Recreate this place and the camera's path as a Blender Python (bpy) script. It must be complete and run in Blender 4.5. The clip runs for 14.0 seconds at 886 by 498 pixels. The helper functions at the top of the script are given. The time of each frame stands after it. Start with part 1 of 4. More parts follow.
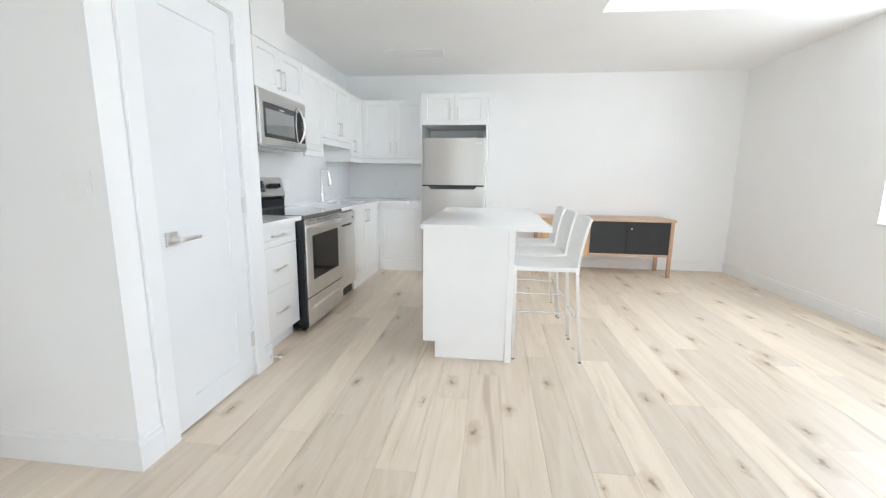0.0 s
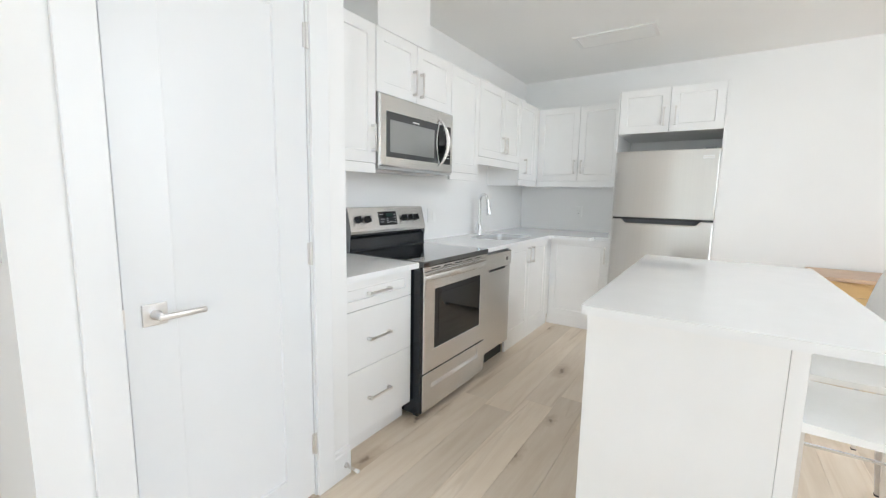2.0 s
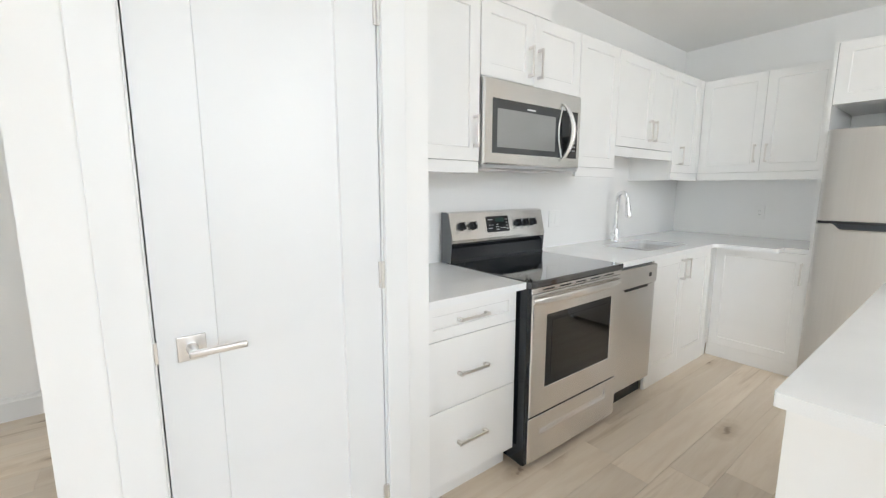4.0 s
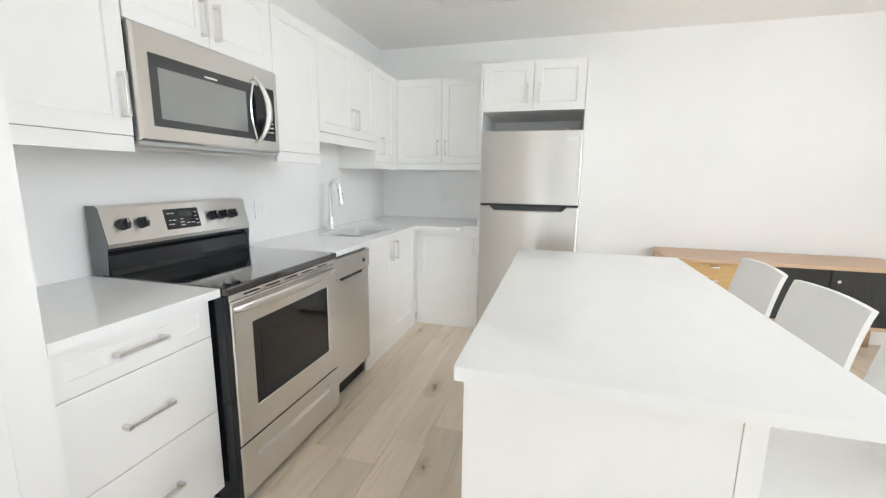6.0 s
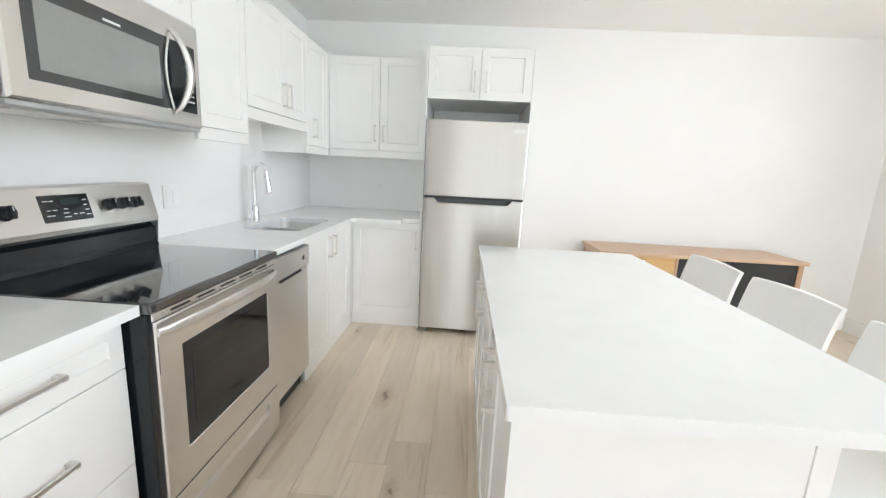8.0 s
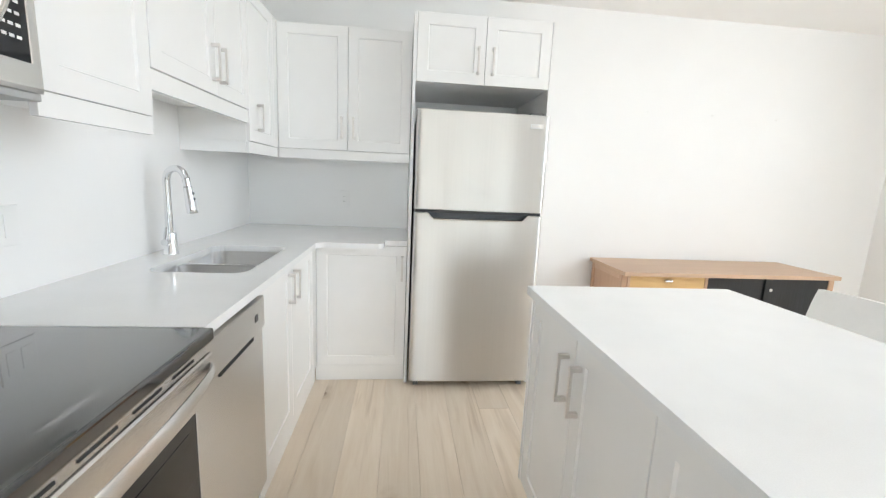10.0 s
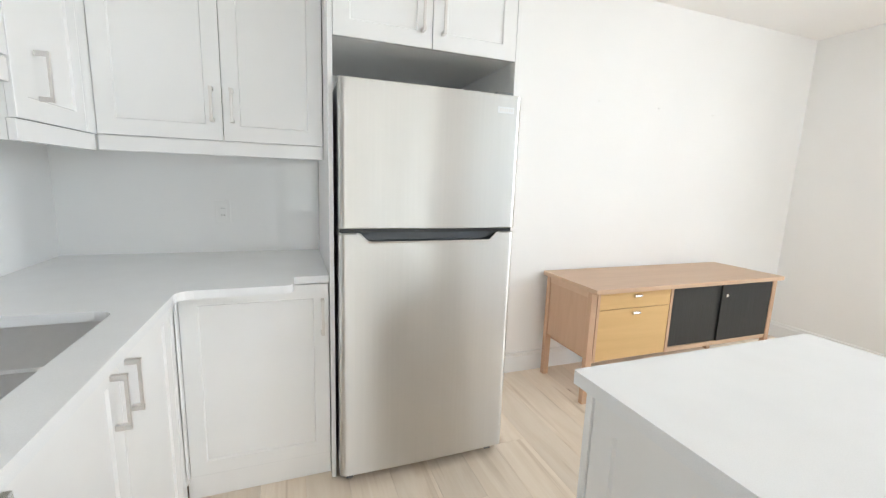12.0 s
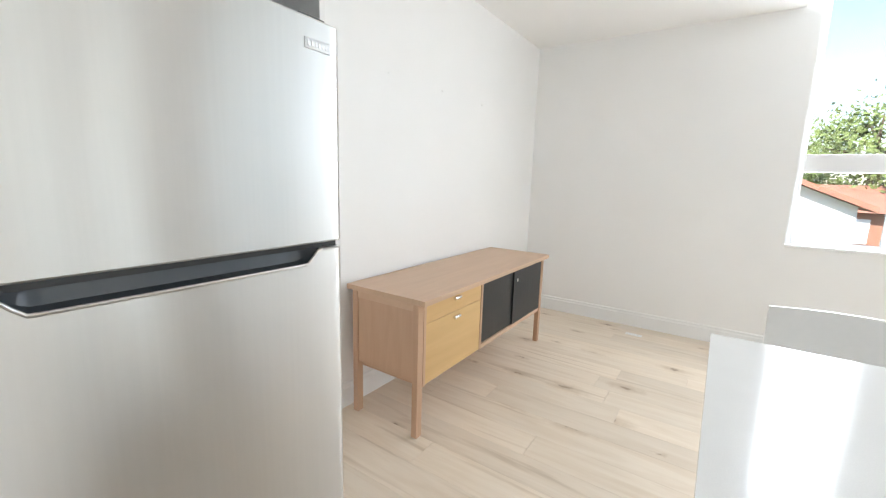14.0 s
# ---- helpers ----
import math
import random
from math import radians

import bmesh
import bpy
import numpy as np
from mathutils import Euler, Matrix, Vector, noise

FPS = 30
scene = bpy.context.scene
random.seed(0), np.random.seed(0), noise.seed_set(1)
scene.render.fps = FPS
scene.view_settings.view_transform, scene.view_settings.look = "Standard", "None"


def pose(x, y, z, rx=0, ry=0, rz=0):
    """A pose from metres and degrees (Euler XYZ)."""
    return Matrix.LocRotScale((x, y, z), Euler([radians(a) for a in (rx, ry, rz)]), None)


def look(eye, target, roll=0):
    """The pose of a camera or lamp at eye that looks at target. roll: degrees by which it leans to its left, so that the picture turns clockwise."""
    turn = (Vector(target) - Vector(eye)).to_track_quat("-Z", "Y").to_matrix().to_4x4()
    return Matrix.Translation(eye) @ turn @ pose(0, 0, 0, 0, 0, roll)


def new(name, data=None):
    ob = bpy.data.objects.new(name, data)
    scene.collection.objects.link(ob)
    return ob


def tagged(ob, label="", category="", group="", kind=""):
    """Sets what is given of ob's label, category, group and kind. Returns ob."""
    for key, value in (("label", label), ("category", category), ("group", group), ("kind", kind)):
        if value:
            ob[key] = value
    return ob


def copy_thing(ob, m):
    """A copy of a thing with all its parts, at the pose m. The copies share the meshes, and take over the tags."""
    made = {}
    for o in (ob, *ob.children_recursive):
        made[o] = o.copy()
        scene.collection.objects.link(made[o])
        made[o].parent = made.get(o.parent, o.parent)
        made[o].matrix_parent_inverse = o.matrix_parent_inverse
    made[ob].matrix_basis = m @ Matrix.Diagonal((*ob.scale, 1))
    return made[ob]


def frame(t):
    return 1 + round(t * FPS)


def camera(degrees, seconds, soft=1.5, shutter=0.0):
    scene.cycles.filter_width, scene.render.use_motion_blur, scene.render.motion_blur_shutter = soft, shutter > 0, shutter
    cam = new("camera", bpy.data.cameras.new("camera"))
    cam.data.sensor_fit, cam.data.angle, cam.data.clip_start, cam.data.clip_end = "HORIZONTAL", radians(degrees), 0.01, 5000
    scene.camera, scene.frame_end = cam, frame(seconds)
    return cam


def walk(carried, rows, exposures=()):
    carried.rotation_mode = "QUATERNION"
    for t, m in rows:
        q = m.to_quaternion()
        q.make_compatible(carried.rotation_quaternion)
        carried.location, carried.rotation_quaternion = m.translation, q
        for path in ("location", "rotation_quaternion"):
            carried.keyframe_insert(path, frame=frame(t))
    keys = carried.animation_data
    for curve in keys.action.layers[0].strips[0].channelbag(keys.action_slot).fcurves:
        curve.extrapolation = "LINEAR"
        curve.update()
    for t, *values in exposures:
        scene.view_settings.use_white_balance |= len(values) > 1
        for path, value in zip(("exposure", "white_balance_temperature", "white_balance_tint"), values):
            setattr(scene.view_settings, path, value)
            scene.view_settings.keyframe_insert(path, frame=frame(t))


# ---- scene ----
cam = camera(94.8, 14.0, soft=1.25)
PATH = [
    (0, (-0.109, 1.712, 1.208), (-0.337, 3.669, 0.864), 0.7),
    (0.5, (-0.139, 2.039, 1.21), (-0.361, 3.996, 0.861), 0.8),
    (1, (-0.137, 2.361, 1.242), (-0.46, 4.309, 0.921), 0.7),
    (1.5, (-0.122, 2.666, 1.252), (-0.773, 4.535, 0.962), 1.0),
    (2, (-0.201, 2.855, 1.279), (-1.297, 4.508, 1.018), 1.1),
    (2.2, (-0.259, 2.908, 1.283), (-1.5, 4.457, 1.034), 1.0),
    (4.3, (-0.352, 3.296, 1.322), (-1.839, 4.601, 1.028), -0.5),
    (4.5, (-0.335, 3.324, 1.316), (-1.717, 4.736, 1.011), -0.4),
    (5, (-0.307, 3.377, 1.32), (-1.402, 5.017, 0.985), -0.0),
    (5.5, (-0.288, 3.441, 1.319), (-1.101, 5.235, 0.971), 0.3),
    (6, (-0.358, 3.449, 1.318), (-0.887, 5.347, 0.975), 0.7),
    (6.5, (-0.473, 3.441, 1.321), (-0.787, 5.384, 0.964), 1.2),
    (7, (-0.537, 3.442, 1.316), (-0.717, 5.4, 0.952), 1.7),
    (7.5, (-0.587, 3.466, 1.301), (-0.71, 5.428, 0.929), 2.2),
    (7.7, (-0.603, 3.507, 1.316), (-0.722, 5.467, 0.936), 2.6),
    (9.8, (-1.042, 4.305, 1.295), (-0.845, 6.264, 0.944), 2.6),
    (10, (-1.036, 4.367, 1.3), (-0.831, 6.327, 0.962), 2.6),
    (10.5, (-1.05, 4.574, 1.31), (-0.758, 6.524, 0.973), 2.4),
    (11, (-1.102, 4.77, 1.311), (-0.697, 6.699, 0.976), 2.3),
    (11.5, (-1.144, 4.956, 1.326), (-0.618, 6.856, 0.992), 2.2),
    (12, (-1.134, 5.137, 1.321), (-0.444, 6.985, 0.988), 2.0),
    (12.5, (-1.1, 5.348, 1.325), (-0.192, 7.1, 0.998), 1.7),
    (13, (-1.111, 5.536, 1.31), (0.056, 7.127, 0.982), 1.5),
    (13.2, (-1.123, 5.612, 1.316), (0.14, 7.126, 0.979), 1.5),
    (13.5, (-1.105, 5.694, 1.315), (0.295, 7.082, 0.977), 1.5),
    (14, (-0.994, 5.845, 1.301), (0.637, 6.951, 0.963), 1.7),
]
# the turn between the two stretches seen
GAP = [(3.2, (-0.325, 3.115, 1.305), (-1.945, 4.250, 1.015), 0.3)]
# seconds, stops, white balance
EXPOSURES = [(0, 1.56, 6250, 10), (1.0, 1.55, 6300, 10), (2.0, 1.55, 6450, 10), (4.5, 1.57, 6600, 10), (5.5, 1.58, 6600, 10), (6.5, 1.68, 6550, 10), (7.7, 1.74, 6500, 10),
             (9.8, 1.81, 6500, 10), (11.0, 1.80, 6520, 10), (12.5, 1.77, 6500, 10), (13.5, 1.74, 6430, 10), (14, 1.60, 6400, 10)]
walk(cam, [(t, look(eye, target, roll)) for t, eye, target, roll in sorted(PATH + GAP)], EXPOSURES)


# ---- world, sun, large lights ----
# a white room: let the daylight bounce on
scene.cycles.max_bounces, scene.cycles.diffuse_bounces = 16, 12
world = bpy.data.worlds.new("world")
scene.world = world
world.use_nodes = True
wn = world.node_tree.nodes
sky = wn.new("ShaderNodeTexSky")
sky.sky_type, sky.sun_disc = "NISHITA", False
sky.sun_elevation, sky.sun_rotation = radians(46), radians(291)
world.node_tree.links.new(sky.outputs[0], wn["Background"].inputs[0])
wn["Background"].inputs[1].default_value = 0.15
sun = new("sun", bpy.data.lights.new("sun", "SUN"))
sun.data.energy, sun.data.angle, sun.data.color = 5.0, radians(0.5), (1.0, 0.95, 0.88)
sun.matrix_basis = look((-8, 3, 9), (0, 0, 0.0))


def daylight_lamp(m, w, h, power):
    """Area lamp for sky light in one opening; most of the openings are added."""
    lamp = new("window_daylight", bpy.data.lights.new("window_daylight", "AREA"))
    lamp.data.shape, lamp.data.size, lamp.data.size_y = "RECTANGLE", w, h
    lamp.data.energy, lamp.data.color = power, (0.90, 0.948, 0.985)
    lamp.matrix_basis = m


# fill through the five added windows south of the known one
for a, b, power in ((3.42, 4.34, 10.5), (2.38, 3.30, 2.5), (1.34, 2.26, 1.5), (0.30, 1.22, 1.5), (-0.74, 0.18, 1.5)):
    daylight_lamp(pose(3.12, (a + b) / 2, 2.05, 0, 90, 0), 2.3, b - a, power)
# fill from three windows added in the unseen back wall
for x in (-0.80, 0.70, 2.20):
    daylight_lamp(pose(x, -3.60, 1.30, 90, 0, 0), 1.0, 2.1, 7.5)
# weak fill from overhead, one lamp below each added skylight
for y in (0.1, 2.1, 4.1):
    daylight_lamp(pose(1.90, y, 3.40), 1.7, 1.7, 0.8)
daylight_lamp(pose(3.12, 5.13, 2.05, 0, 90, 0), 2.2, 0.5, 14.5)

# faint fill added at the unlit strip under the cabinet over the sink
strip = new("strip_fill", bpy.data.lights.new("strip_fill", "AREA"))
strip.data.shape, strip.data.size, strip.data.size_y = "RECTANGLE", 0.03, 0.36
strip.data.energy, strip.data.color = 0.10, (0.95, 0.98, 1.0)
strip.matrix_basis = pose(-1.90, 6.01, 1.564)

# ---- materials ----


def material(name, colour, rough=0.5, metal=0.0, grain=(0, 0), bump=0.0, bump_scale=200.0, vary=0.03, vary_scale=3.0,
             coat=0.0, stretch=(1, 1, 1), random_tone=0.0, rough_vary=0.0, brushed=None):
    """A painted, stone, metal or plastic surface: colour varied at two scales, with fine relief."""
    m = bpy.data.materials.new(name)
    m.use_nodes = True
    n, l = m.node_tree.nodes, m.node_tree.links
    b = n["Principled BSDF"]
    b.inputs["Roughness"].default_value, b.inputs["Metallic"].default_value = rough, metal
    b.inputs["Coat Weight"].default_value = coat
    if brushed is not None:
        # brushing: the gloss spreads across the brush marks
        b.inputs["Anisotropic"].default_value, b.inputs["Anisotropic Rotation"].default_value = 1.0, brushed
        tan = n.new("ShaderNodeTangent")
        tan.direction_type, tan.axis = "RADIAL", "Z"
        l.new(tan.outputs[0], b.inputs["Tangent"])
    tc = n.new("ShaderNodeTexCoord")
    mp = n.new("ShaderNodeMapping")
    mp.inputs["Scale"].default_value = stretch
    l.new(tc.outputs["Object"], mp.inputs["Vector"])
    big = n.new("ShaderNodeTexNoise")
    big.inputs["Scale"].default_value, big.inputs["Detail"].default_value = vary_scale, 3
    l.new(mp.outputs[0], big.inputs["Vector"])
    ramp = n.new("ShaderNodeMapRange")
    ramp.inputs["From Min"].default_value, ramp.inputs["From Max"].default_value = 0.3, 0.7
    ramp.inputs["To Min"].default_value, ramp.inputs["To Max"].default_value = 1 - vary, 1 + vary
    l.new(big.outputs["Fac"], ramp.inputs["Value"])
    tone = ramp.outputs[0]
    if grain[0]:
        fine = n.new("ShaderNodeTexNoise")
        fine.inputs["Scale"].default_value, fine.inputs["Detail"].default_value = grain[0], 2
        l.new(mp.outputs[0], fine.inputs["Vector"])
        r2 = n.new("ShaderNodeMapRange")
        r2.inputs["From Min"].default_value, r2.inputs["From Max"].default_value = 0.3, 0.7
        r2.inputs["To Min"].default_value, r2.inputs["To Max"].default_value = 1 - grain[1], 1 + grain[1]
        l.new(fine.outputs["Fac"], r2.inputs["Value"])
        mul = n.new("ShaderNodeMath")
        mul.operation = "MULTIPLY"
        l.new(tone, mul.inputs[0]), l.new(r2.outputs[0], mul.inputs[1])
        tone = mul.outputs[0]
    if random_tone:
        info = n.new("ShaderNodeObjectInfo")
        r3 = n.new("ShaderNodeMapRange")
        r3.inputs["To Min"].default_value, r3.inputs["To Max"].default_value = 1 - random_tone, 1 + random_tone
        l.new(info.outputs["Random"], r3.inputs["Value"])
        mul = n.new("ShaderNodeMath")
        mul.operation = "MULTIPLY"
        l.new(tone, mul.inputs[0]), l.new(r3.outputs[0], mul.inputs[1])
        tone = mul.outputs[0]
    vm = n.new("ShaderNodeVectorMath")
    vm.operation = "SCALE"
    vm.inputs[0].default_value = colour
    l.new(tone, vm.inputs["Scale"])
    l.new(vm.outputs[0], b.inputs["Base Color"])
    if rough_vary:
        r4 = n.new("ShaderNodeMapRange")
        r4.inputs["From Min"].default_value, r4.inputs["From Max"].default_value = 0.3, 0.7
        r4.inputs["To Min"].default_value, r4.inputs["To Max"].default_value = rough - rough_vary, rough + rough_vary
        l.new(big.outputs["Fac"], r4.inputs["Value"])
        l.new(r4.outputs[0], b.inputs["Roughness"])
    if bump:
        rel = n.new("ShaderNodeTexNoise")
        rel.inputs["Scale"].default_value, rel.inputs["Detail"].default_value = bump_scale, 2
        l.new(mp.outputs[0], rel.inputs["Vector"])
        bp = n.new("ShaderNodeBump")
        bp.inputs["Strength"].default_value, bp.inputs["Distance"].default_value = bump, 0.002
        l.new(rel.outputs["Fac"], bp.inputs["Height"])
        l.new(bp.outputs[0], b.inputs["Normal"])
    return m


def oak(name, light, dark, knots=True, across=1.0, rough=0.45, along="y", tone=0.12):
    """Wood with long grain, and knots with dark hearts in it; each piece takes its own cut of the grain."""
    m = bpy.data.materials.new(name)
    m.use_nodes = True
    n, l = m.node_tree.nodes, m.node_tree.links
    b = n["Principled BSDF"]
    b.inputs["Roughness"].default_value = rough
    tc, info = n.new("ShaderNodeTexCoord"), n.new("ShaderNodeObjectInfo")
    shift = n.new("ShaderNodeVectorMath")
    shift.operation = "SCALE"
    shift.inputs[0].default_value = (37.0, 61.0, 23.0)
    l.new(info.outputs["Random"], shift.inputs["Scale"])
    add = n.new("ShaderNodeVectorMath")
    add.operation = "ADD"
    l.new(tc.outputs["Object"], add.inputs[0]), l.new(shift.outputs[0], add.inputs[1])

    def mapped(scale):
        mp = n.new("ShaderNodeMapping")
        s = {"y": (scale[0], scale[1], scale[0]), "x": (scale[1], scale[0], scale[0]), "z": (scale[0], scale[0], scale[1])}[along]
        mp.inputs["Scale"].default_value = s
        l.new(add.outputs[0], mp.inputs["Vector"])
        return mp.outputs[0]

    def noise_tex(vec, scale, detail=4, distort=0.0):
        t = n.new("ShaderNodeTexNoise")
        t.inputs["Scale"].default_value, t.inputs["Detail"].default_value, t.inputs["Distortion"].default_value = scale, detail, distort
        l.new(vec, t.inputs["Vector"])
        return t.outputs["Fac"]

    def ranged(v, a, c, lo=0.0, hi=1.0):
        r = n.new("ShaderNodeMapRange")
        for k, x in zip(("From Min", "From Max", "To Min", "To Max"), (a, c, lo, hi)):
            r.inputs[k].default_value = x
        l.new(v, r.inputs["Value"])
        return r.outputs[0]

    def maths(op, a, c):
        r = n.new("ShaderNodeMath")
        r.operation = op
        for i, x in enumerate((a, c)):
            if isinstance(x, (int, float)):
                r.inputs[i].default_value = x
            else:
                l.new(x, r.inputs[i])
        return r.outputs[0]

    def mix(f, a, c):
        r = n.new("ShaderNodeMix")
        r.data_type = "RGBA"
        l.new(f, r.inputs[0])
        for i, x in ((6, a), (7, c)):
            if isinstance(x, tuple):
                r.inputs[i].default_value = (*x, 1)
            else:
                l.new(x, r.inputs[i])
        return r.outputs[2]

    grain = noise_tex(mapped((across * 1.0, across * 0.06)), 130, 5, 0.6)
    bands = noise_tex(mapped((across * 1.0, across * 0.10)), 14, 4, 1.2)
    fac = maths("ADD", maths("MULTIPLY", ranged(grain, 0.35, 0.7), 0.12), maths("MULTIPLY", ranged(bands, 0.38, 0.72), 0.46))
    col = mix(fac, light, dark)
    if knots:
        v = n.new("ShaderNodeTexVoronoi")
        v.voronoi_dimensions = "2D"
        v.inputs["Scale"].default_value = 4.0
        wob = n.new("ShaderNodeTexNoise")
        wob.inputs["Scale"].default_value = 22
        l.new(add.outputs[0], wob.inputs["Vector"])
        wv = n.new("ShaderNodeVectorMath")
        wv.operation = "MULTIPLY_ADD"
        wv.inputs[1].default_value = (0.05, 0.05, 0.0)
        base = mapped((1.0, 0.42))
        l.new(wob.outputs["Color"], wv.inputs[0]), l.new(base, wv.inputs[2])
        l.new(wv.outputs[0], v.inputs["Vector"])
        pick = n.new("ShaderNodeSeparateColor")
        l.new(v.outputs["Color"], pick.inputs[0])
        chosen = ranged(pick.outputs[0], 0.44, 0.47)
        size = ranged(pick.outputs[1], 0.0, 1.0, 0.022, 0.085)
        heart = ranged(maths("DIVIDE", v.outputs["Distance"], size), 0.25, 1.0, 1.0, 0.0)
        halo = ranged(maths("DIVIDE", v.outputs["Distance"], size), 0.6, 3.4, 1.0, 0.0)
        col = mix(maths("MULTIPLY", maths("MULTIPLY", halo, chosen), 0.55), col, (dark[0] * 0.72, dark[1] * 0.66, dark[2] * 0.58))
        col = mix(maths("MULTIPLY", maths("MULTIPLY", heart, chosen), 0.60), col, (0.16, 0.09, 0.05))
        streak = noise_tex(mapped((1.0, 0.05)), 15, 4, 0.8)
        col = mix(maths("MULTIPLY", ranged(streak, 0.60, 0.72), 0.40), col, (dark[0] * 0.62, dark[1] * 0.54, dark[2] * 0.44))
    vm = n.new("ShaderNodeVectorMath")
    vm.operation = "SCALE"
    l.new(col, vm.inputs[0])
    l.new(ranged(info.outputs["Random"], 0, 1, 1 - tone, 1 + tone), vm.inputs["Scale"])
    l.new(vm.outputs[0], b.inputs["Base Color"])
    bp = n.new("ShaderNodeBump")
    bp.inputs["Strength"].default_value, bp.inputs["Distance"].default_value = 0.15, 0.001
    l.new(grain, bp.inputs["Height"])
    l.new(bp.outputs[0], b.inputs["Normal"])
    return m


wall_paint = material("wall_paint", (0.872, 0.876, 0.876), 0.55, bump=0.06, bump_scale=260, vary=0.015, vary_scale=1.5)
ceiling_paint = material("ceiling_paint", (0.902, 0.903, 0.90), 0.8, bump=0.10, bump_scale=180, vary=0.015, vary_scale=1.2)
trim_paint = material("trim_paint", (0.845, 0.855, 0.864), 0.32, bump=0.03, bump_scale=60, vary=0.012)
door_paint = material("door_paint", (0.80, 0.815, 0.832), 0.30, bump=0.04, bump_scale=45, vary=0.012)
cabinet_white = material("cabinet_white", (0.892, 0.894, 0.892), 0.24, vary=0.012, vary_scale=5, bump=0.015, bump_scale=40)
carcass_white = material("carcass_white", (0.86, 0.86, 0.85), 0.40, vary=0.015)
quartz = material("quartz", (0.878, 0.89, 0.90), 0.10, grain=(420, 0.02), vary=0.015, vary_scale=9)
splash = material("splash", (0.90, 0.90, 0.898), 0.05, vary=0.01, vary_scale=2.0, bump=0.01, bump_scale=4)
steel = material("brushed_steel", (0.66, 0.65, 0.635), 0.30, 1.0, grain=(90, 0.012), vary=0.012, vary_scale=4, stretch=(1, 1, 0.02), brushed=0.25)
steel_h = material("brushed_steel_level", (0.80, 0.785, 0.765), 0.27, 1.0, grain=(90, 0.012), vary=0.012, vary_scale=4, stretch=(1, 0.02, 1), brushed=0.25)
sink_steel = material("sink_steel", (0.78, 0.77, 0.76), 0.32, 1.0, grain=(60, 0.012), vary=0.012, vary_scale=5)
chrome = material("chrome", (0.80, 0.81, 0.82), 0.07, 1.0, vary=0.02)
nickel = material("satin_nickel", (0.74, 0.72, 0.70), 0.34, 1.0, vary=0.03, vary_scale=20)
black_enamel = material("black_enamel", (0.008, 0.010, 0.013), 0.12, vary=0.2, vary_scale=8)
black_glass = material("black_glass", (0.012, 0.013, 0.015), 0.06, vary=0.1, vary_scale=6, grain=(900, 0.3))
cook_glass = material("cooktop_glass", (0.010, 0.011, 0.013), 0.07, coat=1.0, vary=0.1, vary_scale=6, grain=(900, 0.4), rough_vary=0.03)
for dark, level in ((black_enamel, 0.40), (black_glass, 0.45), (cook_glass, 1.0)):
    dark.node_tree.nodes["Principled BSDF"].inputs["Specular IOR Level"].default_value = level
window_tint = material("oven_glass", (0.010, 0.009, 0.008), 0.04, vary=0.25, vary_scale=5)
mw_glass = material("microwave_glass", (0.055, 0.058, 0.060), 0.05, vary=0.1, vary_scale=5)
# the mesh's grey is raised to stand for the bright room mirrored in it
mw_mesh_glare = material("microwave_mesh_glare", (0.26, 0.265, 0.265), 0.08, coat=1.0, grain=(700, 0.15), vary=0.05, vary_scale=4)
black_gloss = material("black_gloss", (0.014, 0.015, 0.018), 0.15, vary=0.15, vary_scale=15)
black_plastic = material("black_plastic", (0.02, 0.02, 0.022), 0.35, vary=0.15, vary_scale=15)
grey_plastic = material("grey_plastic", (0.16, 0.17, 0.18), 0.38, vary=0.06, vary_scale=10)
slate_plastic = material("slate_plastic", (0.055, 0.062, 0.07), 0.28, vary=0.08, vary_scale=10)
pale_grey = material("pale_grey", (0.42, 0.43, 0.43), 0.40, vary=0.04, vary_scale=10)
white_plastic = material("white_plastic", (0.85, 0.852, 0.848), 0.35, vary=0.01)
print_white = material("print_white", (0.75, 0.76, 0.77), 0.5, vary=0.02)
display_green = material("display_face", (0.03, 0.05, 0.045), 0.1, vary=0.1)
leather = material("white_leather", (0.91, 0.908, 0.895), 0.42, bump=0.05, bump_scale=170, vary=0.012, vary_scale=9, grain=(60, 0.008))
rubber = material("rubber", (0.05, 0.05, 0.05), 0.8, vary=0.1)
black_laminate = material("black_laminate", (0.022, 0.023, 0.024), 0.38, grain=(160, 0.35), vary=0.12, vary_scale=6, stretch=(1, 1, 0.03), bump=0.10, bump_scale=240)
vinyl = material("window_vinyl", (0.80, 0.81, 0.82), 0.35, vary=0.02)
stucco = material("stucco", (0.80, 0.79, 0.76), 0.9, grain=(30, 0.05), vary=0.05, vary_scale=0.6, bump=0.3, bump_scale=25)
brick_red = material("brick_red", (0.36, 0.17, 0.11), 0.9, grain=(14, 0.15), vary=0.12, vary_scale=0.9, bump=0.3, bump_scale=20)
roof_tile = material("roof_tile", (0.34, 0.15, 0.10), 0.85, grain=(9, 0.18), vary=0.12, vary_scale=0.7, bump=0.4, bump_scale=12, random_tone=0.08)
bark = material("bark", (0.12, 0.09, 0.06), 0.95, grain=(9, 0.3), vary=0.2, bump=0.6, bump_scale=12)
leaf = material("leaf", (0.15, 0.20, 0.06), 0.6, vary=0.35, vary_scale=0.9, grain=(4, 0.3))
lawn = material("lawn", (0.07, 0.10, 0.035), 0.95, grain=(2.5, 0.25), vary=0.2, vary_scale=0.2)
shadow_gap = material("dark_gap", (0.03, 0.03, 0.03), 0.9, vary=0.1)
floor_oak = oak("floor_oak", (0.79, 0.695, 0.582), (0.62, 0.497, 0.368), tone=0.10, rough=0.38)
